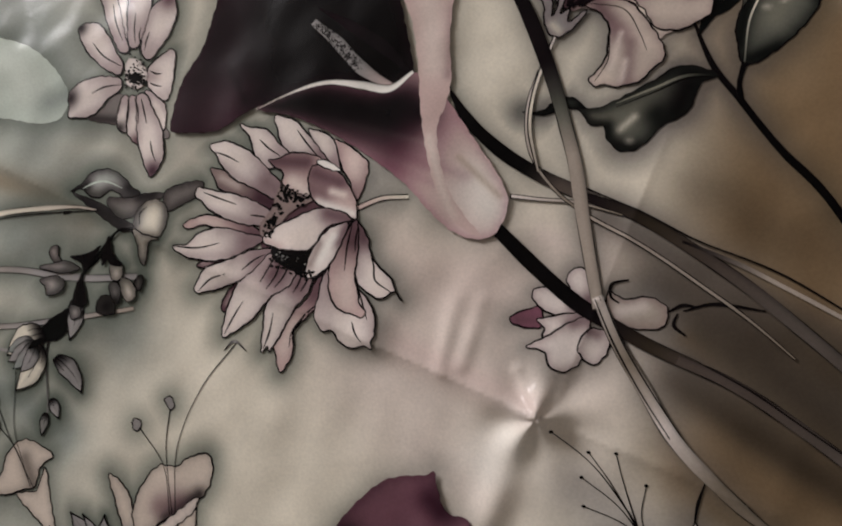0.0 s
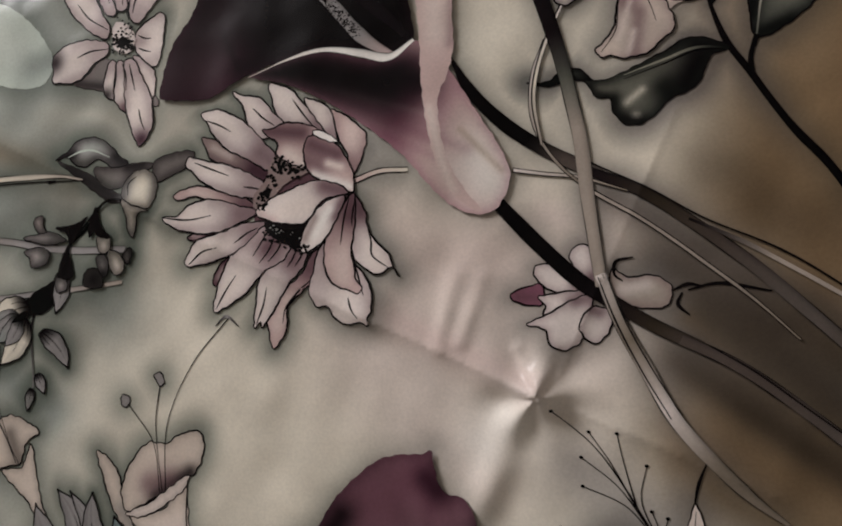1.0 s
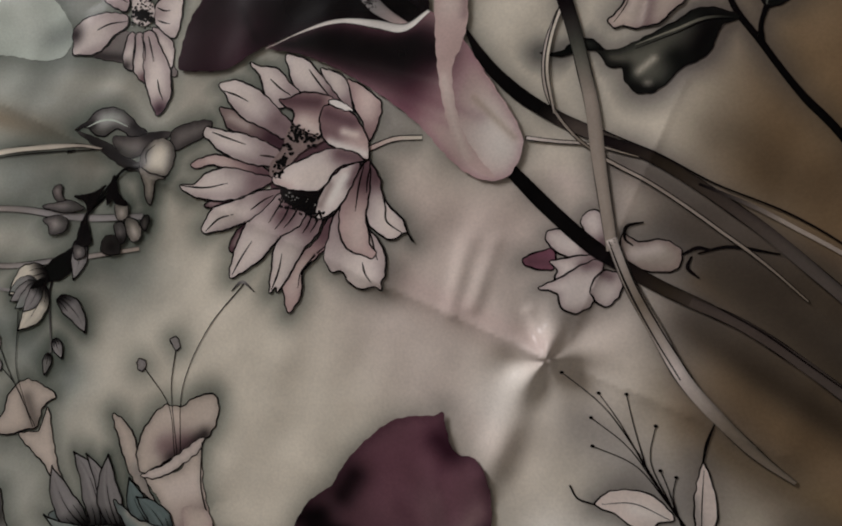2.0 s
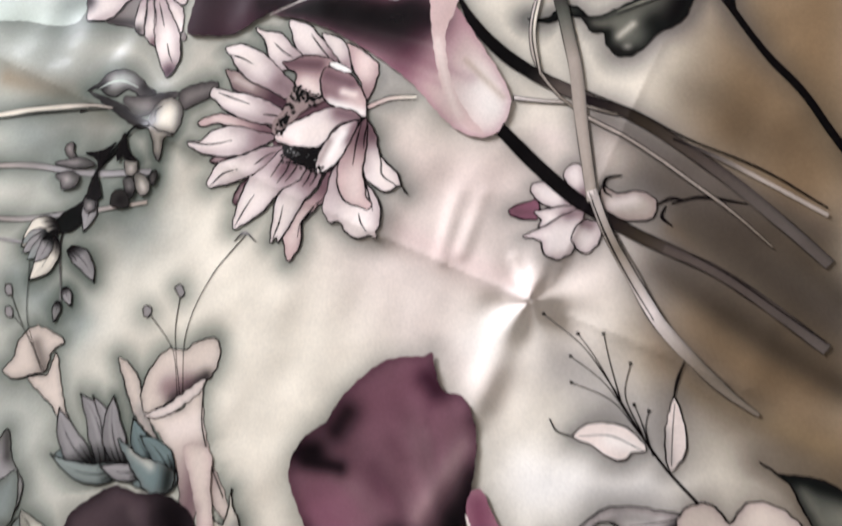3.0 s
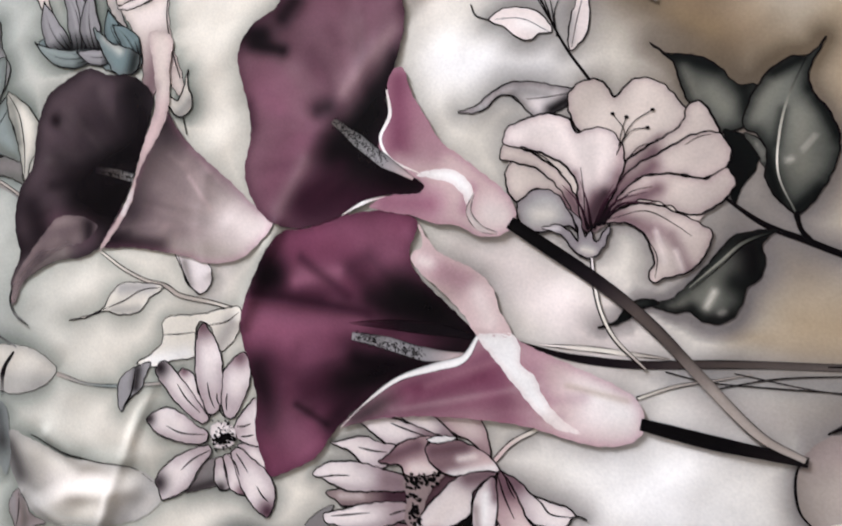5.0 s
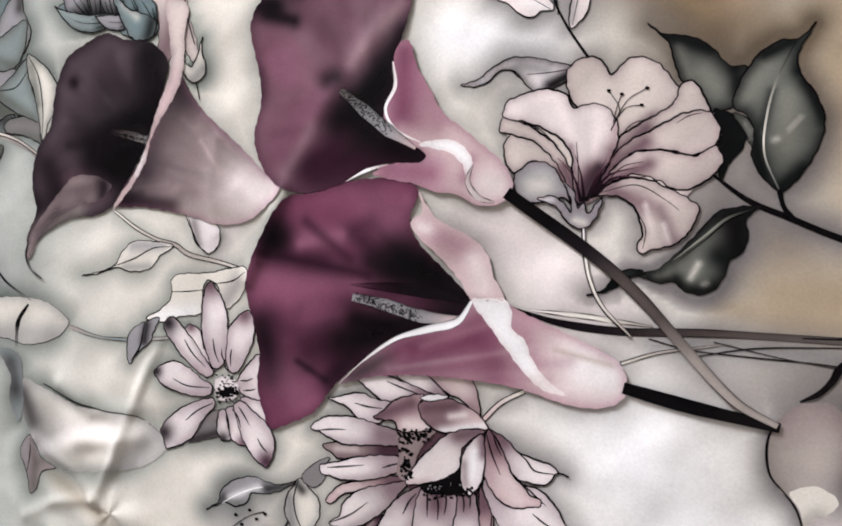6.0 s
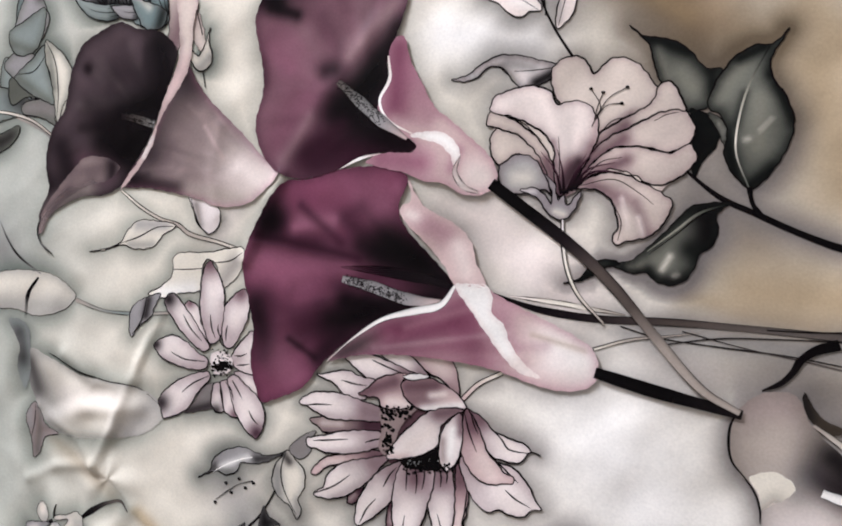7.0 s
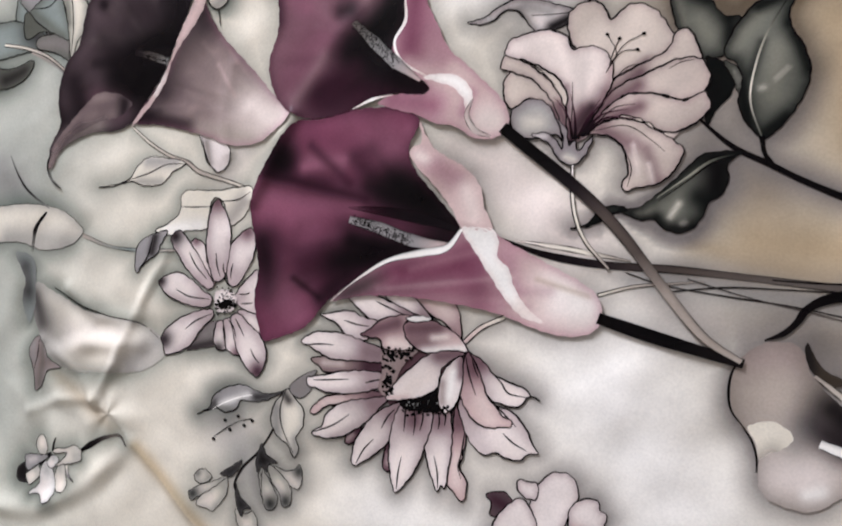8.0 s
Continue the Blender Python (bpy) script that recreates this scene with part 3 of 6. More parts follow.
def leaf_twig():
    state["halo"] = 0.6
    t = part("leaf_twig_print", Print().ribbon([(-364, -420), (-335, -432), (-305, -440), (-281, -442), (-266, -448), (-230, -450), (-196, -453)], [3.4, 4.2, 4.4, 5.6, 4.6, 3.6], ["line"]).ribbon([(-364, -420), (-335, -432), (-305, -440), (-281, -442), (-266, -448), (-230, -450), (-196, -453)], [1.8, 2.4, 2.6, 3.8, 2.8, 1.8], ["cream", "stalk", "cream"]), cloth, "thin printed twig with pale leaves")
    part("leaf", Print().fill([(-392, -496), (-369, -487), (-352, -477), (-344, -461), (-333, -448), (-308, -443), (-283, -443), (-298, -457), (-307, -471), (-328, -479), (-350, -479), (-372, -490)], "cream", [(-331, -452, -297, -445, 6, "silver", 0.7), (-339, -477, -309, -470, 4, "grey", 0.5)], 0.9).ribbon([(-352, -478), (-328, -465), (-307, -450), (-284, -444)], [0.6, 1.6, 1.2, 0.6], ["line"]), t)
    part("leaf", Print().fill([(-275, -409), (-248, -408), (-235, -417), (-234, -432), (-243, -444), (-256, -436), (-267, -422)], "petal", [(-265, -416, -255, -437, 4, "taupe", 0.6)], 0.9).ribbon([(-243, -444), (-259, -435), (-268, -419), (-273, -410)], [0.6, 1.6, 1.2, 0.6], ["line"]), t)
    part("ribbon", Print().fill([(-278, -475), (-241, -463), (-198, -450), (-197, -470), (-204, -486), (-215, -495), (-229, -473), (-239, -470), (-243, -482), (-240, -504), (-265, -514), (-274, -521), (-303, -524), (-288, -511), (-277, -496)], "cream", [(-289, -519, -250, -504, 7, "white", 0.8), (-216, -490, -206, -466, 8, "mist", 0.6)], 0.8).ribbon([(-277, -490), (-259, -486), (-242, -481)], [0.6, 1.5, 0.6], ["line"]).ribbon([(-230, -472), (-213, -466), (-199, -454)], [0.8, 1.6, 0.6], ["line"]), t)
    part("leaf", Print().fill([(-314, -575), (-321, -556), (-319, -541), (-306, -529), (-288, -520), (-292, -537), (-294, -548), (-306, -561)], "silver", [(-301, -530, -301, -548, 4, "dark", 0.8)], 0.9).ribbon([(-313, -572), (-305, -555), (-304, -540), (-304, -529)], [0.6, 2.2, 1.8, 0.6], ["line"]), t)


def far_foliage():
    state["halo"] = 0.9
    state["rim"] = ("leaf", 6, 0.6)
    f = part("foliage_print", Print().ribbon([(-600.3, -352.4), (-531.2, -363.4), (-486.6, -374.1), (-470.0, -382.2)], [4, 4, 3], ["cream", "stalk", "grey"]), cloth, "grey printed leaves on a pale stalk")
    for points, tone, dark in (([(-557.7, -283.5), (-545.2, -267.9), (-534.3, -232.3), (-535.9, -201.7), (-518.8, -239.9), (-521.2, -263.1), (-533.4, -288.4)], "silver", (-537, -203, -529, -229, 6)),
                               ([(-562.9, -298.5), (-533.5, -297.6), (-509.6, -303.5), (-490.2, -329.0), (-479.1, -357.3), (-511.3, -350.7), (-555.7, -347.5)], "sage", (-534, -345, -490, -352, 10)),
                               ([(-558.9, -207.7), (-532.2, -211.9), (-523.3, -234.4), (-527.2, -263.7), (-548.3, -271.3)], "teal", (-536, -212, -535, -259, 10)),
                               ([(-555.1, -236.5), (-533.9, -194.4), (-525.8, -219.1), (-510.2, -245.3), (-519.1, -273.3), (-547.9, -290.9)], "silver", (-534, -197, -530, -219, 6)),
                               ([(-596.8, -397.6), (-555.5, -388.7), (-526.0, -372.9), (-529.0, -391.6), (-557.1, -413.3), (-591.3, -416.6)], "leaf", (-560, -404, -539, -387, 10)),
                               ([(-609.7, -353.4), (-563.2, -332.7), (-523.2, -339.0), (-490.4, -352.5), (-529.0, -362.5), (-600.5, -385.0)], "sage", (-535, -341, -498, -354, 13)),
                               ([(-562.2, -306.6), (-535.1, -283.3), (-493.0, -314.9), (-474.9, -349.8), (-495.1, -350.2), (-530.7, -327.4)], "silver", (-510, -311, -480, -344, 8))):
        part("leaf", Print().fill(points, tone, [(*dark, "dark", 0.7)], 0.9), f)
    part("leaf", Print().fill([(-562, -268), (-548, -254), (-532, -240), (-519, -232), (-515, -257), (-522, -282), (-540, -292), (-552, -289)], "sage", [(-555, -280, -526, -284, 5, "leaf", 0.6)], 0.9), f)
    part("leaf", Print().fill([(-550, -320), (-528, -325), (-512, -329), (-485, -338), (-498, -339), (-522, -338), (-543, -351)], "leaf", [(-546, -335, -506, -336, 5, "leaf", 0.6)], 0.9), f)
    part("leaf", Print().fill([(-527, -349), (-513, -340), (-480, -338), (-470, -363), (-493, -359), (-525, -357)], "mist", [(-493, -359, -473, -359, 5, "leaf", 0.6)], 0.9), f)
    part("leaf", Print().fill([(-540, -311), (-527, -295), (-510, -274), (-505, -293), (-493, -313), (-478, -340), (-498, -338), (-523, -332), (-544, -319)], "sage", [(-538, -319, -490, -337, 5, "leaf", 0.6)], 0.9).ribbon([(-540, -314), (-520, -307), (-508, -287)], [0.6, 1.6, 1.4, 0.6], ["line"]), f)
    part("leaf", Print().fill([(-468, -299), (-459, -324), (-460, -348), (-469, -363), (-475, -356), (-471, -334), (-470, -319)], "cream", [(-471, -359, -470, -340, 5, "leaf", 0.6)], 0.9), f)
    part("leaf", Print().fill([(-510, -269), (-497, -273), (-479, -283), (-466, -298), (-463, -324), (-468, -340), (-469, -362), (-475, -353), (-483, -333), (-494, -310), (-507, -290)], "cream", [(-503, -280, -486, -321, 5, "leaf", 0.6)], 0.9).ribbon([(-510, -270), (-492, -291), (-480, -320), (-473, -353)], [0.6, 1.6, 1.4, 0.6], ["line"]), f)
    part("stalk", Print().ribbon([(-573, -363), (-541, -361), (-508, -364), (-469, -378)], [4.4, 4.4, 4], ["line"]).ribbon([(-573, -363), (-541, -361), (-508, -364), (-469, -378)], [2.6, 2.6, 2.2], ["cream", "stalk"]), f)


# ---- trumpet flowers and the tuft of leaves below them ----
def trumpets():
    state["halo"], state["wave"] = 1.0, 0.5
    state["rim"] = ("taupe", 4, 0.35)
    t = part("trumpet_flower_print", Print().fill([(-378.8, -174.4), (-347.5, -165.3), (-329.3, -143.2), (-322.0, -175.8), (-311.3, -206.9), (-296.3, -235.2), (-289.1, -257.5), (-304.9, -248.4), (-320.2, -233.8), (-327.4, -276.7), (-338.3, -256.5), (-343.7, -230.3), (-354.1, -204.3), (-368.7, -185.7)], "ivory",
             [(-324, -213, -332, -251, 15, "petaldark", 0.75), (-352, -183, -328, -176, 11, "blush", 0.6)], 0.5), cloth, "cream printed trumpet flower with long stamens")
    part("ivory", Print().fill([(-415.8, -120.5), (-399.2, -130.5), (-385.9, -157.3), (-380.2, -173.3), (-366.3, -195.3), (-392.7, -175.0), (-406.2, -147.2)], "ivory", [(-388, -168, -369, -192, 6, "grey", 0.6)], 1.0), t)
    part("cup", Print().fill([(-383.1, -170.2), (-389.5, -153.1), (-382.7, -130.0), (-366.1, -111.0), (-347.6, -110.6), (-334.0, -101.7), (-314.9, -100.2), (-311.6, -113.9), (-317.4, -131.1), (-331.7, -143.3), (-354.7, -156.0), (-372.3, -165.4)], "ivory", [(-355, -155, -324, -134, 6, "line", 0.85), (-362, -145, -344, -141, 9, "petaldark", 0.6)], 1.1), t)
    part("lip", Print().fill([(-384.1, -172.4), (-360.5, -160.0), (-324.1, -135.5), (-326.7, -145.2), (-346.6, -162.1), (-365.2, -172.6)], "blush", [], 0.8), t)
    for p in ([(-351.5, -151.5), (-361.2, -110.4), (-389.0, -76.6)], [(-349.1, -151.4), (-359.1, -96.8), (-356.1, -57.9)], [(-346.0, -151.3), (-348.0, -96.6), (-324.9, -42.8), (-292.6, -2.9)]):
        part("stamen", Print().ribbon(p, [0.9, 0.7, 1.1], ["line"]), t)
    for p in ([(-394.1, -71.2), (-385.4, -74.4), (-389.6, -82.1), (-393.8, -78.8)], [(-362.9, -52.5), (-357.0, -50.3), (-351.6, -60.0), (-356.9, -62.2)]):
        part("anther", Print().fill(p, "silver", [], 0.8, 2.0), t)
    part("anther", Print().ribbon([(-304.7, -10.0), (-295.0, -1.7), (-282.4, -10.4)], [0.8, 3, 0.8], ["line", "silver", "line"]), t)
    part("edge_line", Print().ribbon([(-326.1, -139.9), (-324.4, -175.9), (-313.7, -207.0), (-298.4, -237.4)], [0.8, 1.3, 1.1], ["line"]), t)
    part("bud", Print().fill([(-308.1, -254.5), (-297.6, -260.5), (-292.9, -246.4), (-291.1, -228.4), (-288.3, -245.0), (-281.8, -257.6), (-283.3, -268.7), (-294.3, -276.0), (-303.8, -268.4)], "cream", [(-293, -272, -285, -260, 5, "grey", 0.6)], 1.0).ribbon([(-289.8, -274.0), (-282.7, -291.7)], [1.4, 1.0], ["dark"]), t)

    u = part("trumpet_flower_print", Print().fill([(-518.2, -144.6), (-496.5, -139.3), (-488.1, -118.5), (-478.2, -148.8), (-467.2, -177.6), (-449.7, -210.2), (-466.1, -197.2), (-484.1, -172.8)], "ivory", [(-468, -183, -455, -205, 8, "grey", 0.8)], 0.9), cloth, "small cream printed trumpet flower")
    part("cup", Print().fill([(-547.3, -138.7), (-537.4, -126.8), (-529.5, -105.8), (-513.4, -93.9), (-491.9, -99.3), (-479.2, -108.1), (-492.4, -117.5), (-499.6, -137.1), (-515.8, -141.1), (-532.1, -146.2)], "ivory", [(-511, -111, -500, -137, 6, "taupe", 0.7)], 1.0), u)
    for p in ([(-501.0, -137.1), (-523.7, -101.0), (-549.1, -58.4)], [(-503.7, -137.2), (-523.8, -99.9), (-544.8, -80.5)], [(-505.5, -133.9), (-524.6, -82.6), (-527.0, -30.6)]):
        part("stamen", Print().ribbon(p, [0.8, 0.7, 1.0], ["dark"]), u)
    part("anther", Print().fill([(-554.0, -53.7), (-546.6, -54.9), (-545.4, -64.2), (-551.3, -63.1)], "silver", [], 0.7, 2.0).fill([(-551.1, -75.9), (-542.2, -78.2), (-542.6, -86.3), (-548.6, -84.0)], "silver", [], 0.7, 2.0), u)

    state["halo"] = 1.1
    g = part("tuft_print", Print().fill([(-477.5, -214.8), (-458.7, -202.4), (-431.0, -211.8), (-398.1, -215.2), (-348.0, -214.6), (-346.2, -230.5), (-376.4, -238.1), (-416.5, -223.5), (-449.4, -223.6)], "teal", [(-457, -219, -360, -215, 8, "leafdark", 0.85)], 0.9), cloth, "tuft of dark printed leaves")
    for row, tone in (((-436.5, -220.5, -477.6, -169.7, 20.2, 0.12), "silver"), ((-419.9, -222.1, -454.4, -155.7, 22.4, -0.10), "silver"), ((-407.0, -221.2, -441.0, -156.3, 13.1, -0.08), "silver"), ((-400.7, -220.8, -416.9, -155.3, 18.0, 0.10), "silver"),
                      ((-366.4, -215.8, -395.3, -174.1, 16.4, 0.10), "teal"), ((-349.8, -225.4, -387.1, -190.0, 16.3, -0.10), "teal"), ((-397.8, -217.9, -483.1, -213.4, 14.9, 0.15), "sage"), ((-378.6, -219.3, -426.7, -219.8, 13.0, 0.10), "silver")):
        part("leaf", Print().petal(*row, base="leafdark", mid=tone, tip=tone, vein=0.6), g)
    part("leaf", Print().fill([(-409.6, -194.6), (-383.7, -208.3), (-356.7, -214.1), (-347.2, -220.9), (-350.5, -235.1), (-373.7, -239.0), (-389.4, -223.8)], "teal", [(-353, -218, -355, -236, 6, "leafdark", 0.8), (-393, -204, -373, -216, 4, "cream", 0.6)], 1.0), g)


# ---- the calla lilies ----
def calla_left():
    state["halo"] = 0.35
    state["rim"] = ("night", 7, 0.45)
    c = part("calla_lily_print", Print().fill([(-407.3, -236.1), (-383.8, -240.4), (-352.0, -240.3), (-337.4, -246.7), (-324.5, -259.5), (-323.5, -285.0), (-327.3, -312.0), (-334.2, -339.5), (-338.8, -356.1), (-349.4, -380.0), (-362.8, -412.0), (-383.9, -428.2), (-415.7, -437.3), (-440.5, -453.4), (-456.0, -470.4), (-462.8, -490.7), (-470.1, -469.3), (-463.2, -438.9), (-471.9, -417.5), (-476.9, -392.7), (-473.6, -366.9), (-464.0, -346.0), (-465.7, -315.2), (-464.4, -290.2), (-456.0, -267.0), (-435.1, -250.8)], "mauve",
             [*silk([(-345.0, -338.0)][0], [(-351.8, -241.9), (-407.0, -237.7), (-456.0, -267.0), (-466.0, -298.3), (-463.1, -343.1), (-475.4, -378.4), (-469.8, -417.3), (-440.6, -452.3), (-409.5, -433.6), (-366.4, -413.6)], ("smoke", "night", "mauve", "stalk", "mauve"), 70, 13, strength=(0.08, 0.25)),
              (-384, -334, -336, -313, 22, "black", 1.0), (-350, -255, -328, -301, 16, "black", 0.85), (-399, -369, -359, -375, 19, "black", 0.8), (-372, -376, -349, -357, 22, "black", 0.95), (-343, -260, -326, -306, 12, "night", 0.8), (-430, -334, -375, -355, 17, "night", 0.55),
              (-445, -274, -403, -292, 27, "mauve", 0.6), (-445, -292, -443, -293, 6, "night", 0.7), (-457, -387, -439, -413, 15, "smoke", 0.8), (-421, -399, -388, -400, 11, "rose", 0.35),
              (-464, -433, -437, -429, 12, "night", 0.5), (-453, -460, -410, -431, 10, "stalk", 0.7), (-462, -484, -458, -492, 11, "cream", 0.5), (-403, -292, -364, -289, 19, "smoke", 0.5)], 0, folds=[(-338.5, -339.9)][0]), cloth, "dusky dark calla lily printed on the cloth")
    part("curl", Print().fill([(-433.5, -406.6), (-421.9, -392.8), (-392.7, -387.8), (-372.2, -394.9), (-383.1, -410.6), (-410.9, -423.4), (-432.2, -439.8), (-452.5, -465.3), (-457.9, -485.9), (-465.5, -491.1), (-466.1, -467.5), (-452.4, -437.3)], "heather", [(-430, -425, -400, -400, 10, "mauve", 0.5), (-428, -400, -385, -393, 6, "heather", 0.9), (-419, -416, -442, -441, 5, "heather", 0.5), (-439, -413, -388, -395, 6, "mauve", 0.4), (-436, -435, -453, -460, 6, "mauve", 0.7), (-382, -394, -379, -413, 9, "smoke", 0.9), (-455, -478, -436, -448, 12, None, 0.7), (-425, -436, -405, -422, 8, None, 0.5)], 0, rim=("mauve", 3, 0.4)), c)
    part("tube", Print().fill([(-308.6, -268.8), (-295.7, -283.5), (-276.6, -301.5), (-251.1, -317.5), (-226.1, -333.1), (-201.3, -350.4), (-176.3, -365.2), (-186.1, -382.6), (-205.7, -403.1), (-238.6, -412.7), (-262.3, -410.0), (-295.3, -409.2), (-328.9, -410.4), (-362.6, -413.6), (-348.1, -379.8), (-336.3, -355.8), (-324.2, -317.0)], "mauve",
         # blush at the tube's end is pale print with the fold's glint painted in
         [(-309, -326, -325, -392, 20, "mauve", 0.35), (-271, -343, -277, -385, 23, "heather", 0.45), (-309, -284, -302, -294, 12, "night", 0.6), (-361, -410, -331, -398, 11, "night", 0.6), (-234, -359, -224, -393, 30, "blush", 0.7), (-204, -375, -187, -373, 17, "blush", 0.95), (-239, -411, -196, -394, 10, "blush", 0.8),
          *silk([(-187.4, -372.7)][0], [(-307.4, -272.9), (-318.3, -305.8), (-330.9, -349.8), (-349.8, -395.1), (-360.3, -411.7)], ("heather", "mauve", "smoke", "pink"), 45, 15, (0.02, 0.85), (2, 6), (0.1, 0.28)),
          (-308, -281, -335, -369, 14, "smoke", 0.75), (-354, -408, -293, -404, 9, "night", 0.7), (-275, -317, -229, -358, 8, "heather", 0.6), (-300, -335, -245, -385, 34, "heather", 0.6), (-222, -371, -190, -380, 24, "blush", 0.85), (-275, -404, -215, -402, 8, "stalk", 0.7), (-273, -332, -245, -360, 2, "pink", 0.5)], 0, rim=("rose", 5, 0.35)), c)
    part("rim", Print().fill([(-340, -195), (-329, -231), (-320, -270), (-325, -300), (-330, -326), (-333, -341), (-340, -364), (-348, -383), (-360, -404), (-365, -420), (-353, -403), (-341, -382), (-333, -363), (-330, -341), (-324, -325), (-312, -299), (-305, -270), (-311, -229), (-314, -198)], "pink", [(-327, -197, -316, -247, 14, "ivory", 0.9), (-324, -248, -322, -276, 5, "heather", 0.7), (-336, -356, -343, -378, 3, "white", 0.8)], 0, rim=("heather", 3, 0.5)), c)
    part("spadix", Print().ribbon([(-382.0, -338.4), (-360.7, -338.7), (-334.6, -341.1)], [7, 9, 9], ["smoke", "taupe", "grey"]).specks(-377, -339, -338, -341, 5, 150, 0.7, "black"), c)
    part("tendril", Print().ribbon([(-467.1, -470.5), (-467.4, -487.5), (-458.5, -501.2), (-440.6, -510.4)], [1, 3, 2, 3, 1], ["smoke", "black", "grey", "black"]), c)


def calla_upper():
    state["halo"] = 0.55
    state["rim"] = ("deep", 6, 0.35)
    c = part("calla_lily_print", Print().fill([(-116.3, -103.3), (-112.5, -117.3), (-105.4, -134.1), (-88.4, -138.3), (-80.5, -150.0), (-76.2, -173.6), (-77.9, -200.0), (-80.6, -219.3), (-82.7, -238.6), (-77.2, -254.9), (-82.6, -272.1), (-79.9, -286.2), (-61.5, -299.4), (-34.8, -312.9), (-39.7, -319.5), (-58.6, -323.3), (-75.4, -327.2), (-89.4, -335.2), (-105.7, -347.0), (-130.0, -359.9), (-155.5, -366.9), (-177.5, -363.9), (-195.3, -353.7), (-210.3, -332.8), (-215.3, -315.6), (-213.6, -290.0), (-215.5, -274.9), (-222.0, -255.1), (-230.2, -235.4), (-237.3, -215.4), (-235.1, -197.3), (-223.4, -178.8), (-205.5, -165.7), (-194.1, -147.1), (-175.1, -126.4), (-155.6, -112.0), (-135.2, -107.6), (-122.5, -106.9)], "mulberry",
             [*silk([(-92.7, -287.5)][0], [(-84.8, -147.8), (-115.4, -110.1), (-155.1, -115.9), (-194.1, -147.1), (-232.6, -194.6), (-230.2, -235.4), (-216.6, -275.0), (-213.6, -320.5), (-189.9, -353.0), (-145.5, -362.0), (-106.0, -344.6)], ("heather", "deep", "rose", "mulberry"), 70, 11, strength=(0.06, 0.2)),
              (-173, -146, -132, -135, 26, "rose", 0.35), (-210, -239, -192, -248, 20, "rose", 0.55), (-182, -332, -147, -269, 21, "rose", 0.5), (-233, -191, -216, -191, 11, "night", 0.95), (-221, -199, -192, -203, 6, "night", 0.8), (-196, -172, -187, -157, 9, "night", 0.75),
              (-119, -125, -111, -134, 10, "deep", 0.8), (-148, -340, -59, -317, 23, "deep", 1.0), (-118, -290, -45, -313, 16, "night", 0.95), (-137, -346, -78, -327, 13, "deep", 0.7), (-76, -205, -92, -253, 12, "black", 1.0), (-71, -261, -93, -274, 14, "black", 0.95), (-117, -293, -70, -304, 16, "night", 0.7),
              # the two pink strokes paint the glint of the fold that crosses here
              (-107, -274, -86, -244, 15, "black", 1.0), (-146, -255, -138, -252, 9, "night", 0.65), (-153, -304, -174, -351, 7, "pink", 0.3), (-124, -237, -86, -177, 7, "pink", 0.28), (-222, -258, -217, -275, 7, "deep", 0.5), (-116, -305, -138, -336, 8, "deep", 0.6)], 0, 2.0, "deep", [(-82.3, -291.2)][0]), cloth, "large plum calla lily printed on the cloth")
    part("tube", Print().fill([(-80.6, -214.5), (-72.3, -210.1), (-59.9, -232.0), (-43.0, -252.3), (-26.3, -272.2), (-6.3, -283.1), (13.4, -294.7), (32.8, -306.2), (43.9, -317.4), (48.3, -329.0), (43.9, -340.9), (30.9, -348.1), (15.1, -348.5), (0.7, -343.1), (-22.5, -344.0), (-39.7, -340.2), (-61.6, -339.8), (-81.7, -337.1), (-70.0, -327.0), (-58.6, -323.3), (-39.7, -319.5), (-34.8, -312.9), (-61.5, -299.4), (-78.6, -288.4), (-82.5, -276.9), (-77.0, -261.1), (-78.8, -245.9), (-82.8, -233.8)], "pink",
         [(-73, -224, -64, -280, 17, "plum", 0.9), (-53, -250, -30, -281, 11, "rose", 0.4), (-67, -332, -29, -328, 12, "rose", 0.85), (-62, -294, -37, -305, 7, "pink", 0.6), (27, -330, 38, -330, 13, "blush", 0.9), (-15, -289, 15, -308, 6, "pink", 0.8), (4, -328, 6, -309, 5, "rose", 0.5)], 0, rim=("rose", 5, 0.35)), c)
    part("rim", Print().ribbon([(-83.1, -231.5), (-76.4, -253.8), (-81.6, -275.8), (-69.2, -292.7), (-41.8, -301.9)], [1.5, 3.6, 2.6, 2.6, 1], ["blush", "white", "blush"]), c)
    part("curl", Print().fill([(-44.0, -304.1), (-29.1, -296.8), (-9.4, -296.0), (3.5, -304.1), (9.9, -315.8), (6.6, -330.4), (0.4, -316.5), (-12.8, -307.4), (-29.0, -305.2)], "white", [(3, -324, 8, -327, 5, "pink", 0.6)], 0, rim=("pink", 3, 0.4)), c)
    part("lip", Print().ribbon([(-107.6, -348.2), (-89.4, -335.2), (-69.1, -326.5)], [0.6, 3.2, 1], ["blush", "white", "pink"]), c)
    part("lip", Print().ribbon([(9.2, -313.6), (7.5, -329.8), (18.9, -342.0), (35.0, -344.8)], [1, 5, 6, 2], ["pink", "blush", "blush"], thin=(0.4, 0.9, 0.3)), c)
    part("spadix", Print().ribbon([(-129.4, -264.0), (-103.9, -279.0), (-78.0, -293.6), (-46.0, -307.6)], [6, 12, 12, 3], ["taupe", "grey", "silver", "pink"]).specks(-126, -266, -76, -295, 6, 260, 0.7, "dark", 2), c)
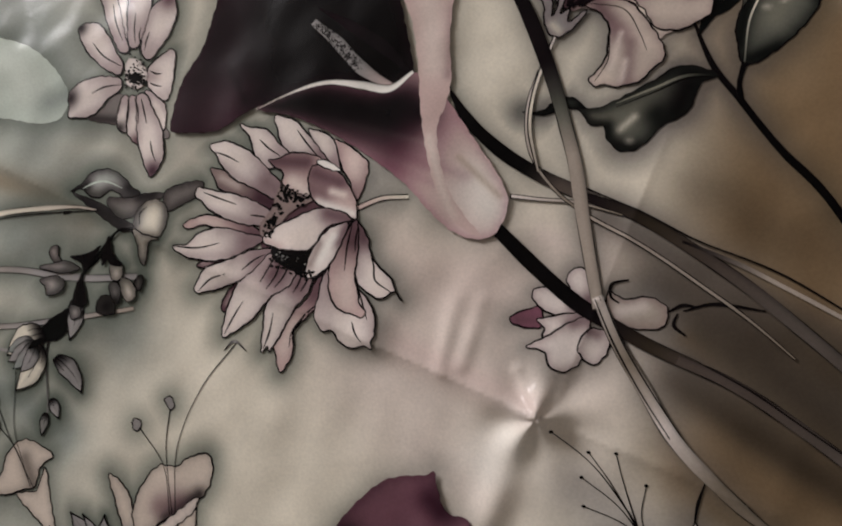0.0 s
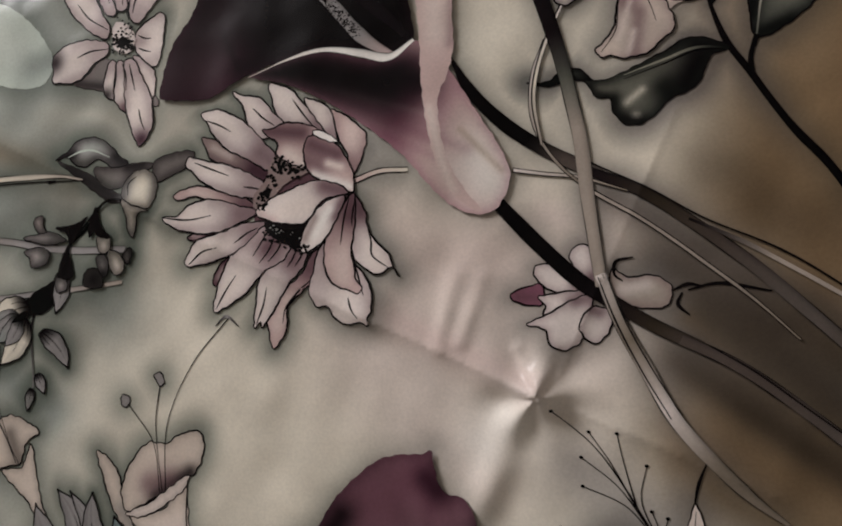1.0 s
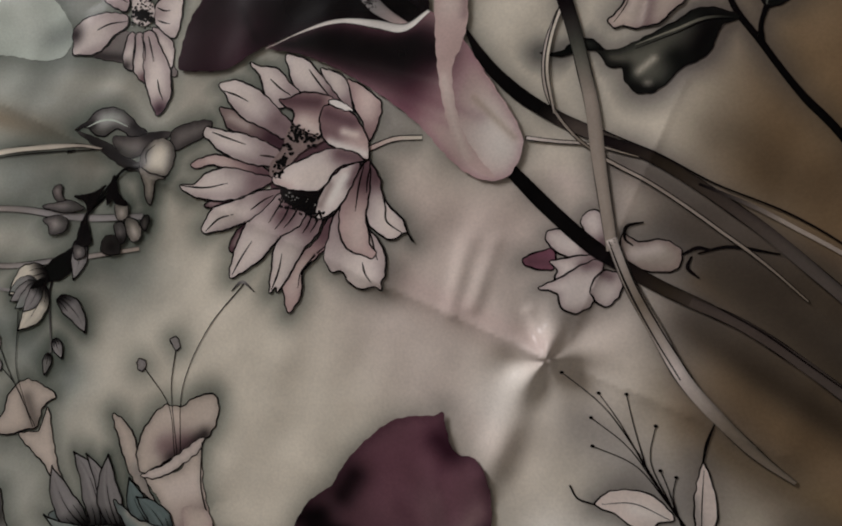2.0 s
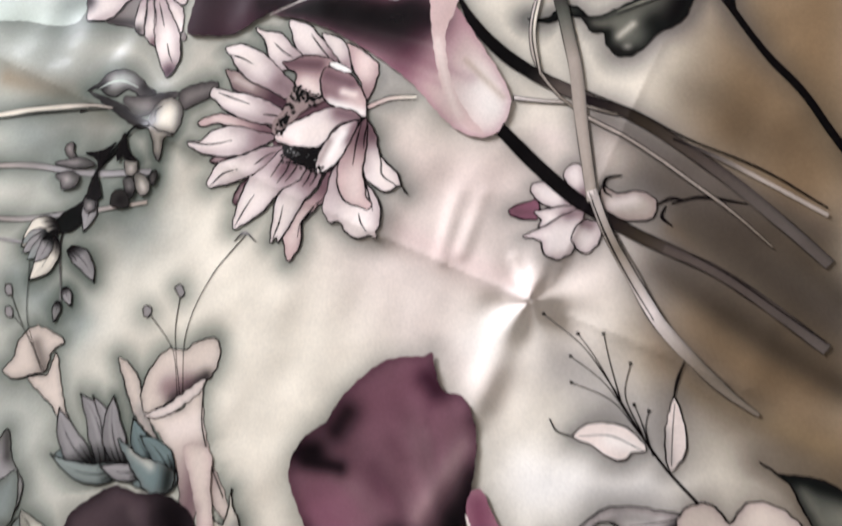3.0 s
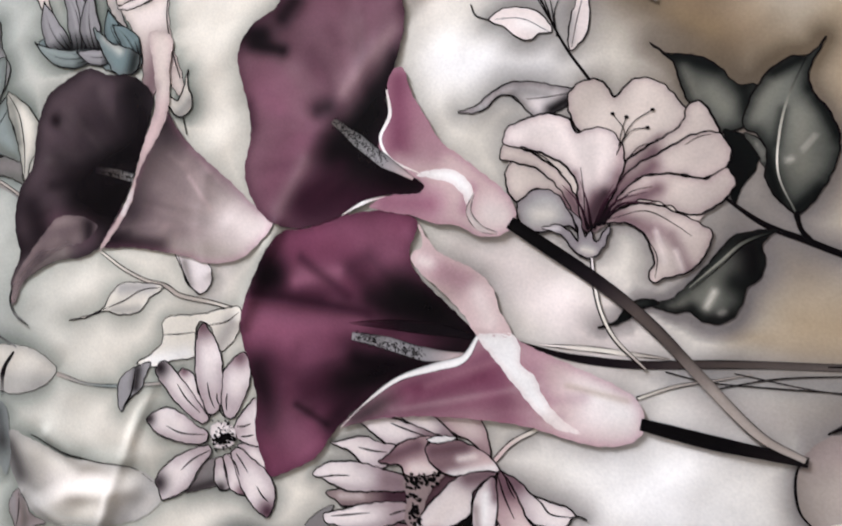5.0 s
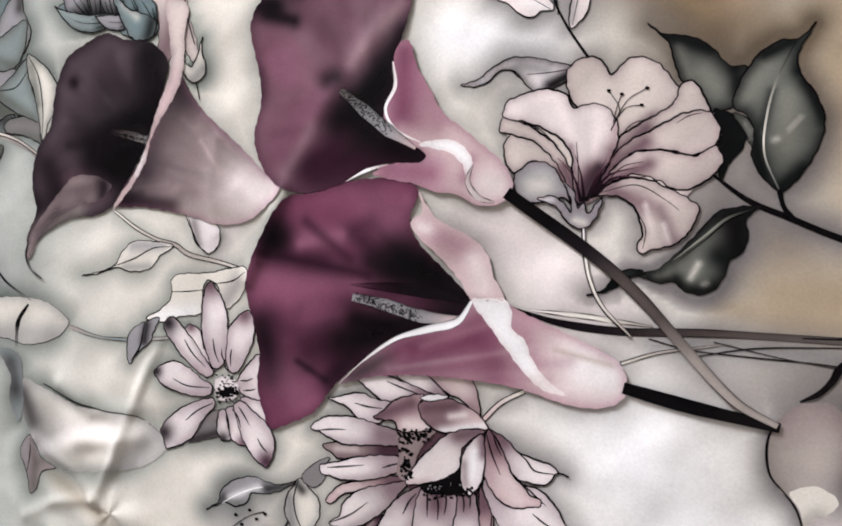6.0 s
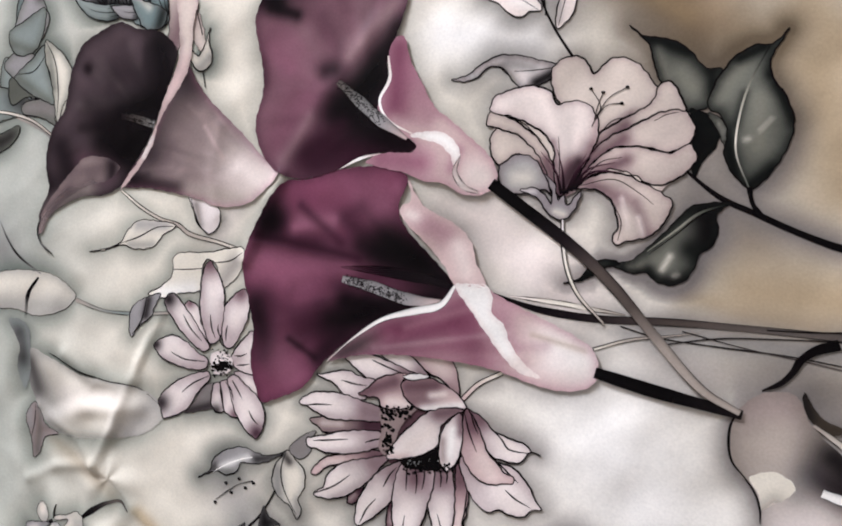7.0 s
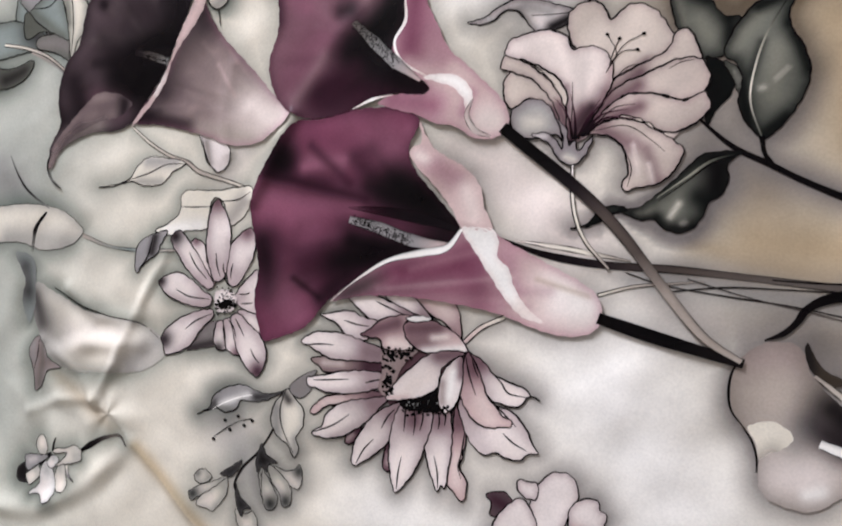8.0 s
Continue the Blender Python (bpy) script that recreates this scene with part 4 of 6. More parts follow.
    part("stem", Print().ribbon([(43.6, -333.9), (79.6, -351.0), (116.7, -369.0), (148.0, -386.4), (174.1, -404.3), (210.9, -433.9), (260.7, -471.5), (293.3, -482.4)], [11, 11, 11, 10, 9, 9, 8, 5], ["black", "black", "smoke", "brown", "brown", "stalk", "stalk", "stalk"]), c)


def calla_lower(dusk=(), repeat=False):
    """The great calla; dusk: dim light put into the ink of the repeat, whose flap lies differently over the fold."""
    state["halo"] = 0.55
    state["rim"] = ("deep", 6, 0.35)
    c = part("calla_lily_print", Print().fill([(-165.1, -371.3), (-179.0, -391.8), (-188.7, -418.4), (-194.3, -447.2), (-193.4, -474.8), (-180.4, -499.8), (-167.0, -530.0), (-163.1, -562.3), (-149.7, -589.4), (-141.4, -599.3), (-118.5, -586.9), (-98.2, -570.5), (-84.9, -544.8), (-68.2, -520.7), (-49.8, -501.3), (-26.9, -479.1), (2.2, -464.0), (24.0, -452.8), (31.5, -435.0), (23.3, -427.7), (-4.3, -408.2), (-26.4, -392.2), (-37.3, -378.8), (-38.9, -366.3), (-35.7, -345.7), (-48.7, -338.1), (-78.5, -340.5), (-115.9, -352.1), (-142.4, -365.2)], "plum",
             [*silk([(1.9, -437.5)][0], [(-48.4, -339.6), (-115.5, -353.6), (-164.7, -372.9), (-188.7, -418.4), (-192.2, -474.6), (-167.6, -530.1), (-161.9, -562.0), (-142.2, -595.7), (-103.9, -571.5), (-68.2, -520.7)], ("rose", "deep", "night", "rose", "plum"), 90, 12),
              (-181, -467, -126, -471, 21, "rose", 0.4), (-189, -402, -173, -421, 15, "night", 0.75), (-171, -503, -145, -547, 15, "night", 0.8), (-134, -430, -100, -428, 14, "deep", 0.7), (-116, -517, -73, -496, 17, "deep", 0.6),
              (-67, -421, 26, -427, 13, "night", 0.8), (-40, -408, 26, -427, 18, "black", 0.97), (-157, -494, -118, -507, 12, "deep", 0.35), (-84, -499, 16, -455, 13, "black", 0.95), (-95, -395, -76, -381, 9, "deep", 0.5), (-140, -406, -107, -405, 8, "pink", 0.16), (-69, -359, -49, -376, 14, "rose", 0.3),
              (-132, -554, -104, -569, 15, "rose", 0.4), (-100, -428, -75, -436, 7, "rose", 0.3), (-71, -509, -88, -537, 8, "night", 0.6),
              # the rose and deep bands paint light and shade along the cloth's crease
              (-181, -455, -78, -441, 12, "rose", 0.5), (-186, -431, -68, -431, 5, "deep", 0.85), (-179, -414, -172, -412, 14, "night", 0.85), (-144, -415, -104, -399, 6, "rose", 0.75), (-104, -360, -43, -372, 17, "rose", 0.35), (-142, -393, -90, -420, 5, "deep", 0.55),
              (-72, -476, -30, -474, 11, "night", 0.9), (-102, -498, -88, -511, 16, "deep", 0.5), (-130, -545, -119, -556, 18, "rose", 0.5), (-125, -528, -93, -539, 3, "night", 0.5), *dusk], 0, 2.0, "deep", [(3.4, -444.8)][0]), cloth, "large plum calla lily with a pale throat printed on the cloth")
    # shadow above the spadix, drawn as a dark band of ink
    part("shadow_band", Print().ribbon([(-84.8, -443.3), (-41.2, -437.6), (1.4, -435.0), (27.8, -436.8)], [1, 9, 12, 4], ["deep", "smoke", "smoke"], thin=(0.2, 0.9, 0.9)), c, "dark band of printed shadow inside the flower")
    part("spadix", Print().ribbon([(-80.7, -454.6), (-48.5, -454.8), (-9.7, -458.0), (25.2, -453.6)], [7, 12, 12, 6], ["silver", "silver", "silver", "pink"]).specks(-75, -455, -15, -458, 6, 330, 0.75, "dark", 3), c)
    part("tube", Print().fill([(31.6, -435.5), (25.5, -455.0), (3.4, -469.8), (-21.4, -479.3), (-40.6, -492.2), (-61.0, -514.7), (-78.5, -537.2), (-45.1, -523.3), (-3.6, -512.2), (42.3, -505.6), (87.1, -503.0), (121.7, -506.1), (145.1, -505.6), (164.2, -499.5), (174.8, -489.5), (175.1, -475.7), (167.2, -461.6), (148.1, -453.0), (123.5, -446.9), (95.9, -440.2), (72.7, -434.3), (60.8, -430.0)], "pink",
         [(-67, -527, -8, -494, 17, "night", 0.75), (-18, -494, 40, -469, 18, "plum", 0.95), (48, -457, 66, -498, 17, "plum", 0.75), (5, -503, 45, -493, 7, "rose", 0.4), (81, -450, 90, -472, 13, "rose", 0.4), (131, -462, 157, -475, 20, "blush", 0.95), (139, -475, 161, -473, 16, "white", 0.6), (112, -462, 160, -464, 2, "tan", 0.3),
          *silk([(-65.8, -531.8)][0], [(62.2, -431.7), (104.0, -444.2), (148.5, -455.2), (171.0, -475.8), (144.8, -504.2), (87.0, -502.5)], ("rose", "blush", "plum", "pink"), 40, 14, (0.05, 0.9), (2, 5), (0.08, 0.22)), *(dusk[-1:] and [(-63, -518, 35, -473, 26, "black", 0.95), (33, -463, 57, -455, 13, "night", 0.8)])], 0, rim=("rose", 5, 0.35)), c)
    part("lip", Print().ribbon([(-79.2, -539.0), (-58.8, -511.5), (-31.3, -483.8), (-2.2, -468.1), (22.5, -455.7), (31.5, -435.0)], [0.8, 2, 4, 6, 8, 3], ["blush", "white", "white"]), c)
    if repeat:
        state["place"] = STRAIGHT
        part("flap", Print().fill([(-149.4, 325.2), (-133.7, 273.2), (-127.9, 228.8), (-126.0, 195.2), (-122.7, 165.8), (-115.8, 133.0), (-106.8, 108.0), (-91.7, 89.8), (-75.9, 82.1), (-90.7, 101.8), (-103.1, 124.1), (-109.8, 151.9), (-111.1, 177.5), (-104.6, 193.3), (-99.4, 216.2), (-100.6, 249.7), (-96.6, 287.8), (-94.6, 316.8)], "pink", [(-118, 291, -114, 232, 12, "blush", 0.7), (-97, 278, -101, 221, 4, "petaldark", 0.4), (-119, 166, -101, 101, 5, "blush", 0.8)], 0, rim=("pink", 3, 0.4)), c)
        return
    part("flap", Print().fill([(-35.8, -345.2), (-24.4, -358.5), (-11.6, -368.9), (9.6, -375.0), (26.6, -382.3), (39.3, -394.3), (46.0, -409.3), (59.4, -427.8), (31.4, -434.5), (19.4, -421.5), (-5.8, -401.4), (-24.2, -389.7), (-36.2, -379.1), (-35.7, -371.3), (-28.4, -364.9)], "pink", [(-21, -381, 13, -390, 10, "rose", 0.4), (-27, -378, -21, -379, 6, "blush", 0.9), (25, -397, 39, -419, 8, "blush", 0.7)], 0, rim=("pink", 3, 0.4)), c)
    part("curl", Print().fill([(31.3, -434.0), (45.7, -429.8), (59.4, -427.8), (68.9, -437.6), (70.1, -450.2), (85.6, -460.8), (91.1, -470.8), (107.2, -487.4), (127.3, -498.8), (108.7, -499.3), (88.8, -487.7), (70.7, -471.9), (50.8, -453.7)], "white", [(105, -493, 120, -498, 8, "blush", 0.8)], 0, rim=("pink", 3, 0.4)), c)
    part("stem", Print().ribbon([(172.9, -480.5), (216.6, -482.5), (254.8, -483.1), (295.5, -483.5)], [10, 12, 10, 8], ["black", "black", "black", "dark", "dark"]), c)


# ---- the ruffled lily and its leaves ----
def lily():
    state["halo"], state["wave"] = 1.0, 0.45
    state["rim"] = ("petaldark", 4, 0.3)
    throat = [(108, -334, 118, -300, 4, "night", 0.95), (110, -332, 126, -286, 8, "petaldark", 0.55)]
    base = part("hibiscus_print", Print().fill([(35.5, -271.9), (70.5, -252.7), (121.2, -256.5), (187.2, -247.8), (203.6, -277.4), (187.4, -321.1), (166.8, -345.1), (150.5, -321.9), (126.5, -323.5), (107.1, -333.9), (77.9, -318.5), (46.5, -309.0)], "ivory", throat, 0), cloth, "ruffled blush hibiscus flower printed on the cloth")
    for points, tone, extra, veins in (
            ([(75.6, -222.1), (80.9, -212.8), (90.8, -207.2), (103.6, -209.3), (113.1, -220.3), (118.6, -211.2), (129.4, -202.6), (147.8, -206.0), (160.7, -216.5), (170.1, -228.0), (166.9, -237.6), (156.4, -248.8), (141.8, -260.9), (131.5, -277.1), (120.4, -287.0), (106.8, -275.4), (92.0, -255.1), (80.1, -239.4)], "ivory", [(114, -262, 122, -278, 7, "petaldark", 0.5), (131, -273, 153, -251, 4, "petaldark", 0.5)], ()),
            ([(166.9, -237.6), (169.9, -222.1), (175.5, -217.4), (185.4, -224.1), (195.3, -241.6), (179.7, -249.0), (154.1, -264.3), (132.5, -285.6), (124.0, -304.7), (121.2, -286.9), (134.4, -266.4), (152.6, -250.8)], "ivory", [(125, -295, 150, -262, 6, "petaldark", 0.8)], ([(126.0, -282.0), (137.6, -259.2), (152.8, -252.5)],)),
            ([(194.9, -241.3), (207.3, -256.2), (204.5, -268.5), (192.3, -277.8), (167.3, -277.3), (144.2, -282.5), (127.2, -303.5), (120.3, -322.6), (123.3, -297.9), (135.5, -276.6), (157.5, -259.3), (177.3, -244.6)], "ivory", [(123, -308, 151, -273, 6, "petaldark", 0.8)], ([(172.5, -253.5), (181.3, -246.3), (190.5, -242.9)],)),
            ([(204.5, -268.5), (211.0, -273.2), (213.7, -281.6), (207.2, -293.5), (197.0, -304.0), (182.3, -308.8), (166.1, -302.9), (146.3, -301.5), (129.7, -311.8), (120.5, -324.3), (128.2, -301.6), (144.2, -282.9), (167.3, -277.7), (192.4, -278.3)], "ivory", [(124, -315, 157, -291, 6, "petaldark", 0.8)], ([(125.3, -312.4), (137.6, -295.7), (152.9, -289.6)],)),
            ([(120.5, -324.3), (133.1, -309.6), (154.4, -303.5), (174.5, -308.1), (192.4, -314.2), (203.0, -321.1), (200.4, -336.0), (196.3, -347.0), (183.7, -357.3), (172.5, -361.6), (167.5, -365.8), (161.0, -363.4), (163.0, -350.0), (156.2, -334.0), (144.7, -323.6), (130.4, -322.1)], "ivory", [(132, -318, 161, -325, 7, "petaldark", 0.7), (173, -327, 191, -354, 5, "petaldark", 0.5), (161, -325, 171, -349, 2, "blush", 0.7), (178, -339, 185, -353, 2, "blush", 0.7)], ([(124.1, -320.3), (151.2, -309.9), (175.6, -318.5), (187.9, -325.3)], [(155.5, -331.9), (164.9, -345.4), (165.9, -362.2)])),
            ([(47.4, -317.0), (55.0, -307.1), (71.6, -300.6), (87.7, -310.6), (100.0, -334.0), (92.0, -329.9), (79.9, -335.9), (67.3, -338.6), (53.9, -335.9)], "silver", [(66, -325, 74, -323, 9, "cream", 0.7)], ()),
            ([(38.0, -282.0), (33.5, -292.5), (37.3, -306.1), (47.2, -315.7), (59.0, -303.5), (76.3, -303.6), (90.5, -316.9), (101.8, -334.7), (103.9, -331.7), (89.5, -308.2), (70.5, -290.5), (52.2, -282.3)], "ivory", [(85, -309, 103, -333, 5, "petaldark", 0.8)], ()),
            ([(28.5, -269.0), (27.1, -280.5), (39.0, -282.8), (56.9, -285.3), (80.2, -300.5), (95.2, -320.6), (103.8, -334.4), (107.4, -333.0), (98.3, -311.5), (83.4, -291.2), (60.2, -276.0)], "ivory", [(89, -304, 105, -330, 5, "petaldark", 0.8)], ()),
            ([(28.4, -268.1), (29.1, -254.4), (43.6, -245.4), (51.8, -241.0), (64.6, -239.0), (77.7, -240.9), (87.4, -252.0), (99.5, -246.9), (114.0, -247.7), (125.7, -260.4), (128.7, -277.4), (123.9, -299.6), (116.0, -321.0), (107.1, -333.9), (98.8, -315.8), (91.7, -290.3), (77.7, -278.6), (50.8, -270.3)], "blush", [(102, -328, 112, -305, 7, "petaldark", 0.9), (91, -286, 98, -307, 3, "petaldark", 0.5), (124, -261, 126, -291, 3, "pink", 0.7)], ([(94.9, -281.1), (100.7, -302.4), (105.6, -328.0)], [(37.5, -269.4), (59.9, -273.8), (80.8, -287.1)]))):
        # heather dims the right-hand petals: weaker light put into their ink
        ink = Print().fill(points, tone, [(193, -262, 207, -327, 22, "heather", 0.3), *extra, *throat], 1.15, folds=[(112.6, -327.1)][0])
        for v in veins:
            ink.ribbon(v, [0.5, 1.0, 0.5], ["line"])
        part("petal", ink, base)
    for p in ([(108.9, -331.1), (98.2, -310.6), (81.9, -296.7)], [(111.2, -329.9), (104.3, -308.5), (96.1, -292.0)], [(116.6, -326.5), (126.6, -305.7), (149.5, -294.3)], [(119.0, -325.3), (130.8, -307.3), (158.2, -301.8)], [(115.0, -326.8), (120.3, -304.3), (132.0, -281.3)], [(112.8, -329.7), (117.1, -309.1), (122.9, -291.0)]):
        part("vein", Print().ribbon(p, [3.2, 1.6, 0.4], ["night", "deep", "petaldark"]), base)
    for p in ([(121.5, -267.3), (125.1, -248.4), (113.3, -233.8)], [(122.4, -260.7), (122.6, -247.7), (124.5, -235.4)], [(123.1, -258.9), (130.6, -239.2), (143.8, -227.7)], [(123.7, -257.2), (130.6, -246.1), (142.2, -242.4)]):
        part("stamen", Print().ribbon(p, [1.0, 0.7, 0.8], ["line"]).dots(p[-1:], 1.9, "line"), base)
    part("calyx", Print().fill([(71.2, -334.9), (82.7, -330.2), (94.1, -334.0), (101.8, -342.6), (98.5, -328.1), (90.5, -316.9), (100.4, -322.6), (107.5, -337.4), (111.0, -331.7), (116.4, -339.6), (121.9, -330.1), (125.4, -324.5), (124.5, -338.5), (119.3, -350.5), (109.8, -354.5), (100.6, -350.6), (92.5, -342.1), (83.5, -337.2)], "silver", [(107, -348, 115, -349, 3, "cream", 0.8), (73, -335, 84, -333, 2, "white", 0.8)], 0.9), base)
    part("stalk", Print().ribbon([(114.7, -353.8), (120.5, -375.9), (128.5, -396.2), (141.9, -415.4), (169.7, -436.1)], [3, 4, 4, 4, 3], ["dark"]).ribbon([(115.1, -353.7), (120.9, -375.8), (128.9, -396.2), (142.3, -415.3), (170.0, -436.0)], [1.4, 2.2, 2.2, 2.2, 1.4], ["petal", "cream", "stalk"]), base)


def side_leaf():
    state["halo"] = 0.8
    state["rim"] = ("dark", 5, 0.5)
    part("leaf_print", Print().fill([(-15.4, -245.1), (-2.2, -239.4), (10.1, -227.3), (22.5, -217.2), (44.3, -213.3), (66.3, -215.2), (81.8, -217.1), (77.3, -229.9), (62.9, -239.1), (52.0, -242.8), (42.6, -237.3), (28.2, -227.2), (17.2, -229.5), (7.2, -241.3), (-3.8, -245.5)], "petal",
         [(64, -235, 76, -226, 5, "black", 0.95), (25, -234, 38, -237, 5, "cream", 0.9), (2, -239, 7, -240, 3, "white", 0.8), (32, -222, 58, -223, 4, "grey", 0.6)], 1.0)
         .ribbon([(41.6, -228.4), (58.7, -224.8), (79.5, -219.1)], [0.5, 1, 0.6], ["dark"]).ribbon([(7.2, -241.3), (19.3, -228.4), (30.4, -227.0), (42.7, -238.2)], [0.6, 1, 0.8], ["line"]), cloth, "curled grey printed leaf")


def stamen_spray():
    state["halo"] = 0.55
    s = part("stamen_spray_print", Print().ribbon([(92.5, -209.3), (67.2, -182.4), (48.8, -156.7), (30.6, -126.8)], [2.6, 2.2, 1.8, 1.2], ["dark", "line"]), cloth, "fine printed spray of stamens and leaves")
    for p in ([(31.6, -127.7), (7.4, -94.6), (-24.0, -69.1)], [(34.8, -134.8), (17.1, -103.6), (2.8, -83.7)], [(35.7, -135.7), (26.8, -103.3), (22.4, -83.4)], [(51.9, -161.9), (28.7, -135.1), (-1.9, -122.5)], [(42.9, -148.0), (23.1, -121.7), (-2.8, -101.8)], [(51.7, -160.2), (38.8, -130.2), (42.7, -105.6)], [(55.7, -166.2), (49.8, -147.7), (45.4, -137.1)], [(59.0, -174.9), (53.8, -154.2), (56.1, -141.1)]):
        part("stamen", Print().ribbon(p, [1.3, 0.8, 0.7], ["line"]).dots(p[-1:], 1.6, "line"), s)
    state["halo"] = 0.8
    part("leaf", Print().fill([(54.3, -170.8), (43.7, -157.0), (25.8, -152.0), (8.3, -155.1), (-0.8, -164.3), (14.0, -169.9), (23.5, -176.6), (36.9, -179.4), (45.1, -173.1)], "blush", [(27, -165, 49, -170, 4, "white", 0.5)], 0.9).ribbon([(-0.8, -164.3), (-13.0, -160.8), (-18.4, -151.8)], [1.2, 1.4, 1.4], ["line"]).ribbon([(4.5, -163.6), (26.6, -161.5), (51.3, -170.9)], [0.4, 0.8, 0.5], ["dark"]), s)
    part("leaf", Print().fill([(71.7, -185.3), (67.4, -164.7), (69.4, -147.7), (74.6, -129.7), (79.8, -141.9), (83.2, -157.2), (81.6, -172.7), (76.4, -181.0)], "blush", [(71, -178, 68, -156, 3, "grey", 0.5)], 0.9).ribbon([(74.6, -129.7), (77.0, -117.6), (82.4, -101.9)], [1.4, 2.6, 1], ["line", "dark"]).ribbon([(72.3, -182.1), (73.0, -159.9), (75.1, -135.4)], [0.5, 0.9, 0.4], ["dark"]), s)


def lily_leaves():
    state["halo"] = 1.5
    state["rim"] = ("leafdark", 6, 0.7)
    s = part("leaf_branch_print", Print().ribbon([(205.2, -290.4), (239.6, -308.8), (269.4, -316.7), (298.3, -324.3), (326.0, -330.1), (356.2, -334.2), (408.2, -348.2), (463.5, -359.9)], [2, 4, 5, 5, 6, 6, 6, 6], ["line", "black", "black"]), cloth, "dark green printed branch with glossy leaves")
    part("leaf", Print().fill([(133.5, -173.7), (147.9, -181.5), (167.6, -182.1), (186.0, -188.7), (203.4, -202.5), (216.5, -201.8), (215.9, -213.0), (213.9, -233.3), (196.7, -241.1), (176.7, -226.5), (162.4, -207.3), (154.5, -189.9)], "leaf",
         [(141, -180, 186, -191, 6, "leafdark", 0.95), (186, -209, 197, -221, 9, "leaflight", 0.6), (208, -204, 214, -223, 5, "leafdark", 0.8), (161, -194, 174, -215, 4, "leaflight", 0.8)], 0.9), s)
    part("leaf", Print().fill([(198.4, -239.0), (213.5, -241.4), (225.8, -253.1), (225.7, -268.7), (218.1, -282.0), (215.5, -295.9), (209.4, -282.5), (205.9, -269.5), (208.6, -257.9), (203.1, -247.4)], "leafdark", [(209, -260, 216, -272, 6, "black", 0.6)], 0.6), s)
    part("leaf", Print().fill([(213.2, -240.1), (222.8, -242.4), (231.2, -251.4), (232.6, -266.3), (224.2, -253.3)], "leaflight", [(225, -247, 230, -257, 2, "cream", 0.8)], 0.5), s)
    part("leaf", Print().fill([(259.7, -161.2), (250.8, -175.1), (237.3, -178.7), (225.3, -188.8), (216.4, -205.4), (212.0, -223.7), (212.2, -234.9), (223.7, -240.9), (231.3, -252.2), (234.2, -274.1), (245.1, -287.8), (259.9, -297.3), (265.4, -293.2), (276.0, -271.8), (280.7, -249.3), (278.8, -234.4), (269.8, -218.4), (254.4, -200.7), (251.8, -185.8), (256.4, -171.9)], "leaf",
         [(218, -223, 227, -200, 10, "leaflight", 0.7), (250, -223, 258, -261, 9, "leaflight", 0.65), (231, -257, 246, -288, 5, "leafdark", 0.95), (259, -187, 254, -201, 4, "leafdark", 0.9), (261, -209, 278, -235, 4, "leafdark", 0.85), (259, -294, 273, -277, 5, "leafdark", 0.9),
          (228, -191, 245, -179, 4, "leafdark", 0.85), (256, -249, 263, -237, 1, "cream", 0.7), (247, -258, 249, -257, 2, "cream", 0.6), (238, -220, 237, -247, 3, "leafdark", 0.6)], 1.0)
         .ribbon([(248.2, -178.0), (239.9, -211.3), (238.1, -238.0), (241.9, -268.4), (258.9, -296.5)], [1, 1.8, 1.6, 1.4, 1], ["leafdark", "leaflight", "cream", "leaf"]).ribbon([(258.8, -295.7), (264.6, -308.8), (272.7, -317.4)], [4, 3, 5], ["black"]), s)
    part("leaf", Print().fill([(248, -312), (231, -315), (217, -322), (208, -337), (198, -353), (189, -366), (180, -377), (165, -384), (174, -386), (185, -388), (194, -384), (202, -389), (216, -391), (227, -384), (232, -371), (234, -359), (241, -351), (244, -339), (240, -323)], "leaf", [(214, -345, 199, -376, 14, "leaflight", 0.45), (234, -330, 237, -347, 12, "black", 0.97), (225, -357, 234, -359, 8, "leafdark", 0.8), (243, -314, 226, -323, 6, "black", 0.8), (216, -324, 195, -357, 5, "leafdark", 0.55), (190, -384, 177, -384, 5, "black", 0.85), (201, -387, 196, -382, 4, "leafdark", 0.8), (210, -390, 226, -383, 5, "black", 0.8), (207, -379, 211, -366, 2.2, "cream", 0.75), (218, -382, 220, -381, 2, "cream", 0.6), (181, -382, 189, -379, 4, "leaflight", 0.7)], 0.7)
         .ribbon([(246, -313), (226, -325), (211, -343), (192, -366)], [0.8, 2.2, 1.6, 0.5], ["leafdark", "leaflight", "leaflight"]).ribbon([(245, -315), (228, -326), (213, -345), (194, -368)], [0.6, 1.4, 1.0, 0.4], ["black"]), s)
    part("leaf", Print().fill([(172.1, -381.3), (160.2, -380.1), (148.8, -386.2), (141.8, -401.0), (128.8, -409.6), (146.6, -401.9), (157.8, -390.0)], "leafdark", [(161, -383, 148, -389, 3, "leaf", 0.6)], 0.7), s)


